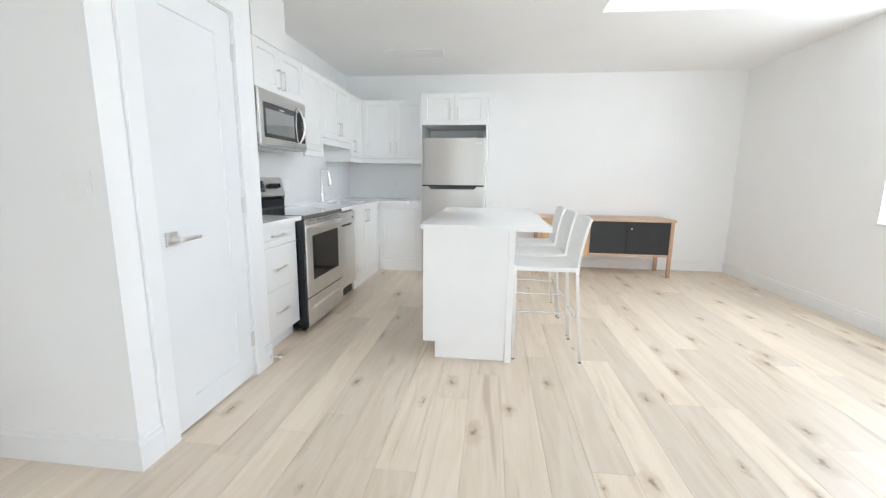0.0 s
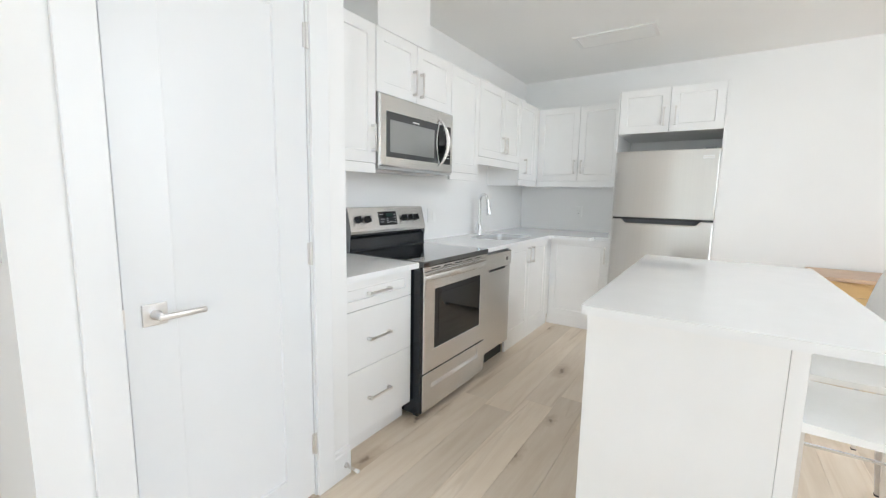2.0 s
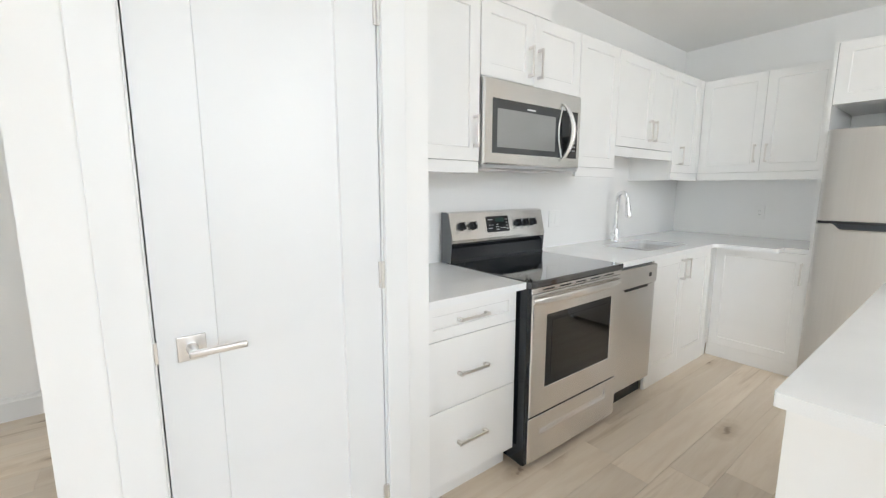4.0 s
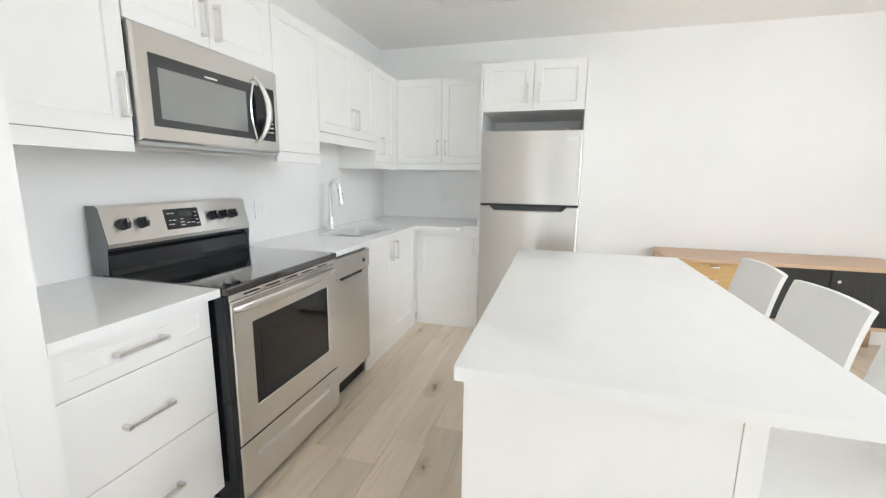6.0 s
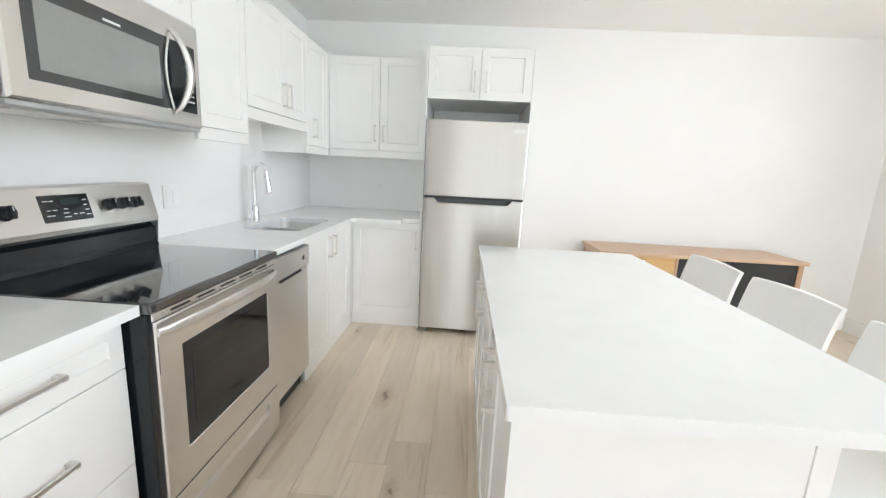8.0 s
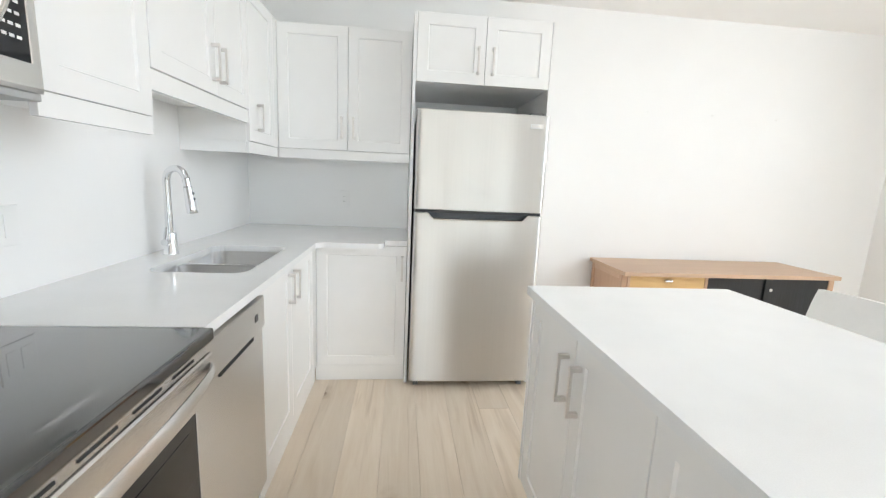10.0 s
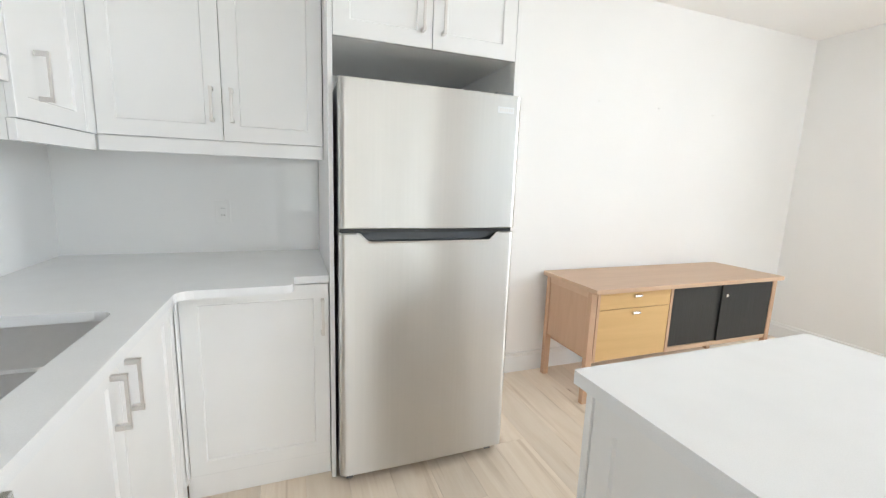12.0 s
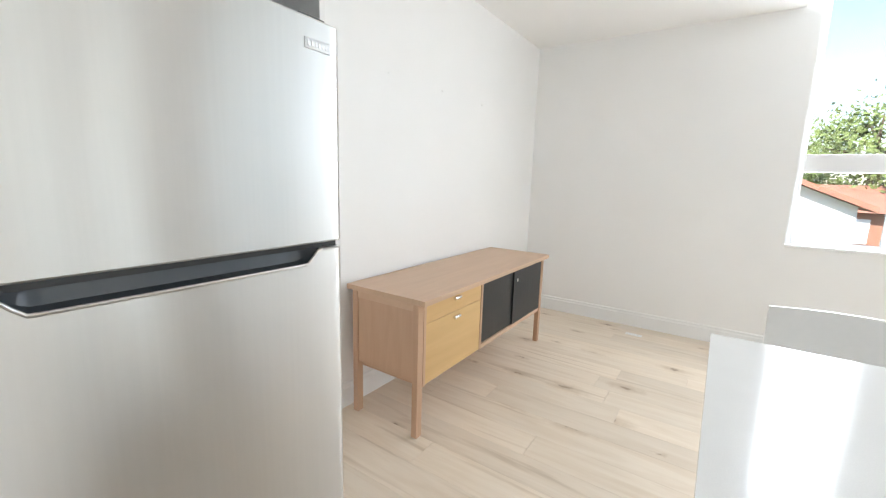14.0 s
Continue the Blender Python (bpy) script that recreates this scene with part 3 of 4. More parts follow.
# fridge surround
sur = thing("fridge_surround", pose(-0.997, 6.81, 0), "tall white fridge surround with two doors on top", "cabinet")
SW = -0.184 + 0.997
part("side_panel", box(0, 0.018, 0.0, 0.688, 0.001, 2.212, 0.001), cabinet_white, sur)
part("side_panel", box(SW - 0.018, SW, 0.0, 0.688, 0.001, 2.212, 0.001), cabinet_white, sur)
part("body", box(0.019, SW - 0.019, 0.022, 0.688, 1.845, 2.210), carcass_white, sur)
part("back_panel", box(0.019, SW - 0.019, 0.660, 0.688, 0.01, 1.844), carcass_white, sur)
mid = -0.586 + 0.997
for x0, x1, h in ((0.019, mid, mid - 0.043), (mid, SW - 0.019, mid + 0.043)):
    f = part("door", shaker(x0 + 0.0015, x1 - 0.0015, 1.842, 2.208), cabinet_white, sur)
    part("handle", pull(h, 1.897, 2.043), nickel, f, "satin nickel bar pull")

# worktops and splashback
CT0, CT1 = 0.885, 0.915
part_top = thing("worktop", pose(0, 0, CT0), "white quartz worktop between wall and range", "worktop")
part("slab", slab([(WEST + 0.012, 4.078), (-1.512, 4.078), (-1.512, 4.601), (WEST + 0.012, 4.601)], [], 0, CT1 - CT0), quartz, part_top)
inner = [(-1.512 + 0.05 - 0.05 * math.cos(a), 6.712 - 0.05 + 0.05 * math.sin(a)) for a in (radians(90 * k / 6) for k in range(7))]
end = [(-1.135 - 0.035 + 0.035 * math.sin(a), 6.712 + 0.035 - 0.035 * math.cos(a)) for a in (radians(90 * k / 5) for k in range(6))]
outline = [(WEST + 0.012, 5.374), (-1.512, 5.374)] + inner + end + [(-1.135, 6.846), (-0.999, 6.846), (-0.999, NORTH - 0.012), (WEST + 0.012, NORTH - 0.012)]
BOWLS = ((-1.982, -1.620, 5.930, 6.208), (-1.982, -1.620, 6.228, 6.536))
main_top = thing("worktop", pose(0, 0, CT0), "L-shaped white quartz worktop with an undermount sink", "worktop")
part("slab", slab(outline, [rounded(-1.980, -1.622, 5.932, 6.534, 0.055)], 0, CT1 - CT0), quartz, main_top)
solid("splashback", box(WEST, WEST + 0.011, 4.078, NORTH, CT0, 1.60), splash, "glossy white slab splashback on the wall", "splashback")
solid("splashback_north", box(WEST + 0.011, -0.999, NORTH - 0.011, NORTH, CT0, 1.46), splash, "glossy white slab splashback on the wall", "splashback")

# sink
sink = thing("sink", pose(0, 0, CT0), "double-bowl stainless steel undermount sink", "sink")
part("flange", slab(rounded(-2.0, -1.602, 5.912, 6.554, 0.07), [rounded(*b, 0.052) for b in BOWLS], -0.0035, -0.0008, 0.0006), sink_steel, sink, "steel rim and low divider")
for b in BOWLS:
    x0, x1, y0, y1 = b
    bm = bmesh.new()
    levels = [(0.004, 0.052, -0.003), (0.004, 0.052, -0.16), (0.03, 0.06, -0.19), (0.05, 0.05, -0.195)]
    rings = []
    for grow, r, z in levels:
        inset = grow if z < -0.01 else -0.004
        rings.append([bm.verts.new((x, y, z)) for x, y in rounded(x0 + inset - 0.004, x1 - inset + 0.004, y0 + inset - 0.004, y1 - inset + 0.004, r)])
    for r, q in zip(rings, rings[1:]):
        for i in range(len(r)):
            bm.faces.new((r[i], r[(i + 1) % len(r)], q[(i + 1) % len(r)], q[i]))
    bm.faces.new(rings[-1])
    bowl = part("bowl", bm, sink_steel, sink, smooth=True)
    part("drain", lathe([(0.042, 0.0), (0.044, 0.003), (0.030, 0.004), (0.026, 0.001)], ((x0 + x1) / 2, (y0 + y1) / 2, -0.196)), chrome, bowl, "round chrome drain", True)

# tap
tap = thing("kitchen_tap", pose(-2.062, 6.275, CT1), "chrome gooseneck kitchen tap with a pull-down spray", "tap")
part("tap_base", lathe([(0.031, 0.0), (0.031, 0.005), (0.0275, 0.010), (0.0255, 0.092), (0.024, 0.096), (0.016, 0.0965)]), chrome, tap, smooth=True)
dx, dy = 0.94, -0.34
R = 0.054
neck = [(0, 0, 0.095), (0, 0, 0.20), (0, 0, 0.325)]
for k in range(1, 13):
    a = math.pi * k / 12 * 0.93
    d, h = R - R * math.cos(a), 0.325 + R * math.sin(a)
    neck.append((d * dx, d * dy, h))
part("neck", tube(neck, 0.0152, sides=18), chrome, tap, smooth=True)
ex, ey, ez = neck[-1]
ux, uz = 0.16, -0.98
down = [(dx * ux, dy * ux, uz), (ex, ey, ez)]


def along(t):
    """A point so far down the spray head."""
    return tuple(down[1][k] + down[0][k] * t for k in range(3))


part("hose_sleeve", tube([along(0.0), along(0.034)], [0.0152, 0.0158], sides=18), chrome, tap, smooth=True)
part("seam", tube([along(0.0341), along(0.0372)], 0.0150, sides=18), grey_plastic, tap, "dark seam ring")
head = part("spray_head", tube([along(t) for t in (0.0373, 0.06, 0.12, 0.146, 0.150)], [0.0168, 0.0175, 0.0205, 0.021, 0.0185], sides=18), chrome, tap, smooth=True)
for t in (0.062, 0.086):
    cx, cy, cz = along(t)
    part("button", lathe([(0.006, 0.014), (0.006, 0.0205), (0.004, 0.022)], (cx, cy, cz), "x", 12), grey_plastic, head, "small grey spray button", True)
bm = tube([(0.0, -0.018, 0.058), (0.0, -0.048, 0.058)], 0.0145, sides=16)
tube([(0.0, -0.042, 0.060), (0.006, -0.046, 0.095), (0.012, -0.048, 0.128)], [0.0055, 0.005, 0.004], bm, 10)
part("tap_lever", bm, chrome, tap, smooth=True)

# lamp under the sink cabinet
ucl = thing("undercabinet_light", pose(-1.93, 5.80, 1.593), "slim grey under-cabinet light above the sink", "light")
part("housing", box(0.0, 0.06, 0.0, 0.42, -0.022, 0.0, 0.004), nickel, ucl)
part("lens", box(0.01, 0.05, 0.02, 0.40, -0.026, -0.0221, 0.002), white_plastic, ucl)

# ---- range ----
RY0, RY1 = 4.606, 5.368
rw = RY1 - RY0
rng = thing("range", pose(-1.49, RY0, 0, 0, 0, 90), "freestanding stainless steel electric range with black glass top", "range")
# local axes: x along, y back (0 is the oven door's face), z up
part("body", box(0.0, rw - 0.003, 0.016, 0.64, 0.03, 0.8838, 0.003), black_enamel, rng, "black enamelled range body")
part("cooktop", box(0.0, rw, -0.004, 0.60, 0.884, 0.918, 0.007, None, 3), cook_glass, rng, "black ceramic glass cooktop")
part("trim", box(0.016, rw - 0.004, 0.006, 0.0158, 0.858, 0.8835, 0.002), steel_h, rng)
for k in range(5):
    x = 0.09 + k * 0.125
    part("vent_slot", box(x, x + 0.085, 0.0045, 0.0062, 0.868, 0.8735), shadow_gap, rng, "black vent slot")
# oven door with a window let into its frame
bm = bmesh.new()
ox0, ox1, oz0, oz1 = 0.016, rw - 0.003, 0.272, 0.856
gx0, gx1, gz0, gz1 = 0.118, rw - 0.095, 0.395, 0.752
rings = []
for x0, x1, z0, z1, y in ((ox0, ox1, oz0, oz1, 0.0155), (ox0, ox1, oz0, oz1, 0.004), (ox0 + 0.004, ox1 - 0.004, oz0 + 0.004, oz1 - 0.004, 0.0), (gx0, gx1, gz0, gz1, 0.0), (gx0 + 0.003, gx1 - 0.003, gz0 + 0.003, gz1 - 0.003, 0.004)):
    rings.append([bm.verts.new(p) for p in ((x0, y, z0), (x1, y, z0), (x1, y, z1), (x0, y, z1))])
for r, q in zip(rings, rings[1:]):
    for i in range(4):
        bm.faces.new((r[i], r[(i + 1) % 4], q[(i + 1) % 4], q[i]))
bm.faces.new(rings[0])
oven = part("oven_door", bm, steel_h, rng, "brushed stainless oven door")
part("oven_window", box(gx0 + 0.002, gx1 - 0.002, 0.003, 0.012, gz0 + 0.002, gz1 - 0.002), black_glass, oven, "black oven glass border")
part("oven_pane", box(gx0 + 0.045, gx1 - 0.035, 0.0018, 0.0035, gz0 + 0.05, gz1 - 0.035), window_tint, oven, "dark tinted oven window")
bm = bmesh.new()
rings = []
for k in range(25):
    f = k / 24
    swell = math.sin(math.pi * f) ** 0.55
    cx, cy, cz = 0.020 + (rw - 0.043) * f, -0.004 - 0.044 * swell, 0.826 + 0.006 * swell
    hw, hd = 0.012 + 0.007 * swell, 0.0065
    rings.append([bm.verts.new((cx, cy + hd * math.cos(a), cz + hw * math.sin(a))) for a in (2 * math.pi * q / 14 for q in range(14))])
for p, q in zip(rings, rings[1:]):
    for k in range(14):
        bm.faces.new((p[k], p[(k + 1) % 14], q[(k + 1) % 14], q[k]))
bm.faces.new(rings[0][::-1]), bm.faces.new(rings[-1])
part("oven_handle", bm, steel_h, oven, "flat bowed stainless oven handle", True)
for k in range(16):
    z = 0.700 + k * 0.0088
    part("side_vent", box(0.021, 0.0245, -0.0006, 0.0012, z, z + 0.005), shadow_gap, oven, "tiny black vent hole")
bm = box(0.016, rw - 0.003, 0.004, 0.0155, 0.035, 0.165, 0.003)
box(0.016, rw - 0.003, 0.004, 0.0155, 0.215, 0.262, 0.003, bm)
box(0.016, 0.10, 0.004, 0.0155, 0.160, 0.220, 0.002, bm)
box(rw - 0.10, rw - 0.003, 0.004, 0.0155, 0.160, 0.220, 0.002, bm)
drw = part("drawer", bm, steel_h, rng, "stainless warming drawer")
part("grip", box(0.10, rw - 0.10, 0.0125, 0.0157, 0.160, 0.220), steel_h, drw)
part("grip_lip", prism([(0.004, 0.166), (0.0125, 0.184), (0.0125, 0.166)], 0.10, rw - 0.10, "x"), steel_h, drw, "bright sloped lip of the drawer grip")
for x in (0.03, rw - 0.06):
    part("foot", box(x, x + 0.03, 0.05, 0.08, 0.0, 0.036), black_plastic, rng)
# back guard
part("backguard_base", prism([(0.548, 0.9175), (0.640, 0.9175), (0.640, 1.03), (0.584, 1.03), (0.580, 1.012), (0.562, 0.998), (0.556, 0.935)], 0.004, rw - 0.004, "x"), black_enamel, rng, "black enamel splash of the backguard")
guard = part("backguard", prism([(0.548, 1.028), (0.640, 1.028), (0.640, 1.195), (0.598, 1.195), (0.580, 1.188), (0.545, 1.045)], 0.0, rw, "x"), steel_h, rng, "sloped stainless control panel")
for x in (-0.0035, rw + 0.0005):
    part("end_cap", prism([(0.560, 0.919), (0.640, 0.919), (0.640, 1.194), (0.599, 1.194), (0.582, 1.187), (0.551, 1.046), (0.551, 1.03)], x, x + 0.003, "x"), grey_plastic, rng, "grey end cap of the backguard")
tilt = pose(0, 0.5625, 1.1165, -13.6, 0, 0)


def on_guard(bm):
    bmesh.ops.transform(bm, matrix=tilt, verts=bm.verts)
    return bm


for x in (0.075, 0.155, 0.525, 0.590, 0.655):
    bm = lathe([(0.024, 0.001), (0.024, -0.006), (0.019, -0.010), (0.018, -0.026), (0.016, -0.028)], (x, 0, 0.0), "y", 20)
    box(x - 0.006, x + 0.006, -0.036, -0.02, -0.021, 0.021, 0.0015, bm)
    knob = part("knob", on_guard(bm), black_gloss, guard, "black control knob", True)
    part("pointer", on_guard(box(x - 0.0012, x + 0.0012, -0.0366, -0.0358, 0.002, 0.019)), print_white, knob, "thin white pointer")
disp = part("control_display", on_guard(box(0.265, 0.445, -0.003, 0.004, -0.045, 0.048, 0.002)), black_glass, guard, "black clock and control display")
part("clock_window", on_guard(box(0.335, 0.405, -0.0042, -0.0028, 0.012, 0.036)), display_green, disp)
for x, z, l in ((0.275, 0.026, 0.018), (0.297, 0.026, 0.014), (0.280, -0.006, 0.012), (0.300, -0.006, 0.016), (0.340, -0.004, 0.014),
                (0.275, -0.024, 0.014), (0.293, -0.024, 0.010), (0.335, -0.018, 0.020), (0.335, -0.032, 0.024), (0.370, -0.024, 0.014),
                (0.394, -0.024, 0.018), (0.418, 0.024, 0.016), (0.418, 0.006, 0.012), (0.420, -0.012, 0.014), (0.420, -0.030, 0.016)):
    part("legend", on_guard(box(x, x + l, -0.0042, -0.0028, z, z + 0.0034)), print_white, disp, "small white printed legend")

# ---- microwave above the range ----
mw = thing("microwave", pose(-1.788, 4.592, 1.432, 0, 0, 90), "stainless over-the-range microwave with a dark window", "microwave")
mwid, mh = 0.757, 0.404
part("case", box(0.003, mwid - 0.003, 0.030, 0.372, 0.004, mh - 0.004, 0.003), black_plastic, mw, "dark microwave case")
bm = bmesh.new()
gx0, gx1, gz0, gz1 = 0.054, 0.730, 0.060, 0.316
rings = []
for x0, x1, z0, z1, y in ((0, mwid, 0.006, mh, 0.030), (0, mwid, 0.006, mh, 0.008), (0.008, mwid - 0.008, 0.014, mh - 0.008, 0.0), (gx0, gx1, gz0, gz1, 0.0), (gx0 + 0.002, gx1 - 0.002, gz0 + 0.002, gz1 - 0.002, 0.003)):
    rings.append([bm.verts.new(p) for p in ((x0, y, z0), (x1, y, z0), (x1, y, z1), (x0, y, z1))])
for r, q in zip(rings, rings[1:]):
    for i in range(4):
        bm.faces.new((r[i], r[(i + 1) % 4], q[(i + 1) % 4], q[i]))
bm.faces.new(rings[0])
mdoor = part("front_frame", bm, steel_h, mw, "brushed stainless front")
part("door_glass", box(gx0 + 0.001, 0.572, 0.002, 0.008, gz0 + 0.001, gz1 - 0.001), mw_glass, mdoor, "dark glass door")
part("window_mesh", box(gx0 + 0.035, 0.530, 0.0008, 0.0025, gz0 + 0.03, gz1 - 0.045), mw_mesh_glare, mdoor, "mesh window, grey with the painted reflection of the room")
part("control_panel", box(0.650, gx1 - 0.001, 0.002, 0.008, gz0 + 0.001, gz1 - 0.001), black_glass, mw, "black key panel")
part("panel_gap", box(0.572, 0.650, 0.0015, 0.008, gz0 + 0.001, gz1 - 0.001), black_glass, mw)
for r in range(7):
    for c in range(3):
        part("key", box(0.670 + c * 0.016, 0.680 + c * 0.016, 0.0008, 0.0025, 0.100 + r * 0.022, 0.106 + r * 0.022), print_white, mw, "small pale key legend")
part("badge", box(0.30, 0.365, 0.0008, 0.0025, 0.282, 0.289), print_white, mdoor, "small pale maker's mark")
pts = [(0.588 + 0.036 * math.sin(math.pi * k / 14), -0.006 - 0.040 * math.sin(math.pi * k / 14) ** 0.7, 0.048 + 0.30 * k / 14) for k in range(15)]
part("microwave_handle", tube(pts, [0.008 + 0.0095 * math.sin(math.pi * k / 14) for k in range(15)], sides=12), steel_h, mw, "bowed stainless handle", True)
pts = [(0.585 - 0.036 * math.sin(math.pi * k / 14), -0.001 - 0.005 * math.sin(math.pi * k / 14), 0.062 + 0.272 * k / 14) for k in range(15)]
part("handle_arc", tube(pts, 0.005, sides=8), chrome, mw, "thin chrome arc beside the handle", True)
part("vent_base", box(0.0, mwid, 0.012, 0.36, -0.010, 0.0055, 0.003), pale_grey, mw, "grey underside with grease filters")
part("filter", box(0.08, 0.34, 0.09, 0.28, -0.014, -0.0095, 0.001), nickel, mw)
part("filter", box(0.42, 0.68, 0.09, 0.28, -0.014, -0.0095, 0.001), nickel, mw)

# ---- dishwasher ----
DW0, DW1 = 5.378, 5.838
dww = DW1 - DW0
dw = thing("dishwasher", pose(-1.530, DW0, 0, 0, 0, 90), "narrow built-in stainless steel dishwasher", "dishwasher")
part("tub", box(0.004, dww - 0.004, 0.024, 0.55, 0.10, 0.872), grey_plastic, dw)
part("door", box(0.003, dww - 0.003, 0.0, 0.024, 0.118, 0.742, 0.003), steel_h, dw, "brushed stainless door")
bm = box(0.003, dww - 0.003, -0.010, 0.024, 0.748, 0.862, 0.005)
fascia = part("control_fascia", bm, steel_h, dw, "stainless control strip")
part("pocket", box(0.10, dww - 0.10, -0.004, 0.020, 0.728, 0.752, 0.002), shadow_gap, dw, "black grip pocket under the control strip")
part("indicator", box(dww - 0.10, dww - 0.075, -0.0115, -0.009, 0.792, 0.815), black_glass, fascia, "small black display")
part("kick_plate", box(0.004, dww - 0.004, 0.055, 0.07, 0.002, 0.112), black_plastic, dw, "black recessed kick plate")

# ---- fridge ----
FX0, FX1 = -0.968, -0.201
fw = FX1 - FX0
fridge = thing("fridge", pose(FX0, 6.725, 0), "tall stainless steel top-freezer fridge", "fridge")


def bow(x):
    """How far the door's curved face falls back at x."""
    s = (x / fw - 0.5) * 2
    e = max(0.0, abs(s) - 0.955) / 0.045
    return 0.007 * s * s + 0.010 * e * e


def fridge_door(z0, top):
    """A bowed door whose top edge follows the function top."""
    bm = bmesh.new()
    xs = sorted({fw * (0.5 - 0.5 * math.cos(math.pi * k / 36)) for k in range(37)} | {0.072, 0.085, 0.100, 0.118, 0.640, 0.657, 0.672, 0.685})
    cols = []
    for x in xs:
        y, z = bow(x), top(x)
        cols.append([bm.verts.new(p) for p in ((x, 0.075, z0), (x, y + 0.004, z0), (x, y, z0 + 0.004), (x, y, z - 0.004), (x, y + 0.004, z), (x, 0.075, z))])
    for a, b in zip(cols, cols[1:]):
        for i in range(6):
            bm.faces.new((a[i], b[i], b[(i + 1) % 6], a[(i + 1) % 6]))
    bm.faces.new(cols[0][::-1]), bm.faces.new(cols[-1])
    return bm


def scoop(x):
    """The grip hollow in the lower door's top edge."""
    t = min(1.0, max(0.0, (x - 0.072) / 0.046), 1.0) * min(1.0, max(0.0, (0.685 - x) / 0.045))
    return 1.104 - 0.036 * (3 * t * t - 2 * t ** 3)


part("cabinet_body", box(0.004, fw - 0.022, 0.090, 0.65, 0.035, 1.672, 0.004), pale_grey, fridge, "grey fridge case")
part("gasket", box(0.012, fw - 0.024, 0.072, 0.092, 0.06, 1.665), black_plastic, fridge)
part("freezer_door", fridge_door(1.122, lambda x: 1.683), steel, fridge, "bowed brushed stainless freezer door", True)
lower = part("fridge_door", fridge_door(0.050, scoop), steel, fridge, "bowed brushed stainless fridge door", True)
bm = bmesh.new()
cols = []
for k in range(25):
    x = 0.074 + (0.683 - 0.074) * k / 24
    y, z = bow(x), scoop(x)
    d = 1.104 - z
    cols.append([bm.verts.new(p) for p in ((x, y + 0.003, z - 0.001), (x, y + 0.003 + d * 0.95, z + 0.006), (x, y + 0.006 + d * 1.05, 1.110))])
for a, b in zip(cols, cols[1:]):
    for i in range(2):
        bm.faces.new((a[i], b[i], b[i + 1], a[i + 1]))
part("grip_hollow", bm, slate_plastic, lower, "dark grey grip hollow", True)
lip = [(x, bow(x) - 0.001, scoop(x) + 0.001) for x in (0.066 + (0.692 - 0.066) * k / 40 for k in range(41))]
part("grip_lip", tube(lip, 0.0035, sides=8), nickel, lower, "thin silver lip along the grip", True)
part("door_edge", box(0.006, fw - 0.006, 0.03, 0.075, 1.1045, 1.1215), black_plastic, fridge, "black gap between the doors")
part("badge", box(0.651, 0.728, 0.0012, 0.009, 1.607, 1.633, 0.001), print_white, fridge, "small silver maker's plate")
for k in range(6):
    part("badge_mark", box(0.660 + k * 0.0105, 0.667 + k * 0.0105, 0.0002, 0.0016, 1.614, 1.626), nickel, fridge)
for x in (0.03, fw - 0.06):
    part("foot", box(x, x + 0.03, 0.06, 0.10, 0.0, 0.036), grey_plastic, fridge)
part("hinge_cap", box(fw - 0.11, fw - 0.03, 0.03, 0.12, 1.684, 1.697, 0.003), grey_plastic, fridge)

# ---- island ----
isl = thing("kitchen_island", pose(-0.535, 4.285, 0), "white kitchen island cabinet with doors along the aisle", "island")
IL, IW = 5.80 - 4.285, 0.555
part("body", box(0.021, IW - 0.021, 0.020, IL - 0.020, 0.125, 0.884), carcass_white, isl)
part("end_panel", box(-0.004, IW - 0.0125, 0.0, 0.019, 0.125, 0.884, 0.0015), cabinet_white, isl)
part("end_panel", box(-0.004, IW - 0.0125, IL - 0.019, IL, 0.125, 0.884, 0.0015), cabinet_white, isl)
part("back_panel", box(IW - 0.012, IW + 0.030, -0.002, IL + 0.002, 0.001, 0.8845, 0.0015), cabinet_white, isl)
part("plinth", box(0.075, IW - 0.013, 0.022, IL - 0.022, 0.001, 0.124, 0.001), cabinet_white, isl)
n = 4
dwid = (IL - 0.04) / n
for k in range(n):
    a, b = 0.020 + k * dwid, 0.020 + (k + 1) * dwid
    bm = shaker(a + 0.0015, b - 0.0015, 0.127, 0.882)
    hy = b - 0.043 if k % 2 == 0 else a + 0.043
    hb = pull(hy, 0.660, 0.810)
    for q in (bm, hb):
        # turn the front from facing south to facing west
        bmesh.ops.transform(q, matrix=Matrix(((0, 1, 0, 0), (1, 0, 0, 0), (0, 0, 1, 0), (0, 0, 0, 1))), verts=q.verts)
        bmesh.ops.reverse_faces(q, faces=q.faces)
    f = part("door", bm, cabinet_white, isl)
    part("handle", hb, nickel, f, "satin nickel bar pull")
top = thing("island_worktop", pose(0, 0, CT0), "white polished quartz island top with a seating overhang", "worktop")
bm = slab(rounded(-0.555, 0.271, 4.250, 5.830, 0.006, 3), [], 0, 0.031)
part("slab", bm, quartz, top)

# ---- bar stools ----


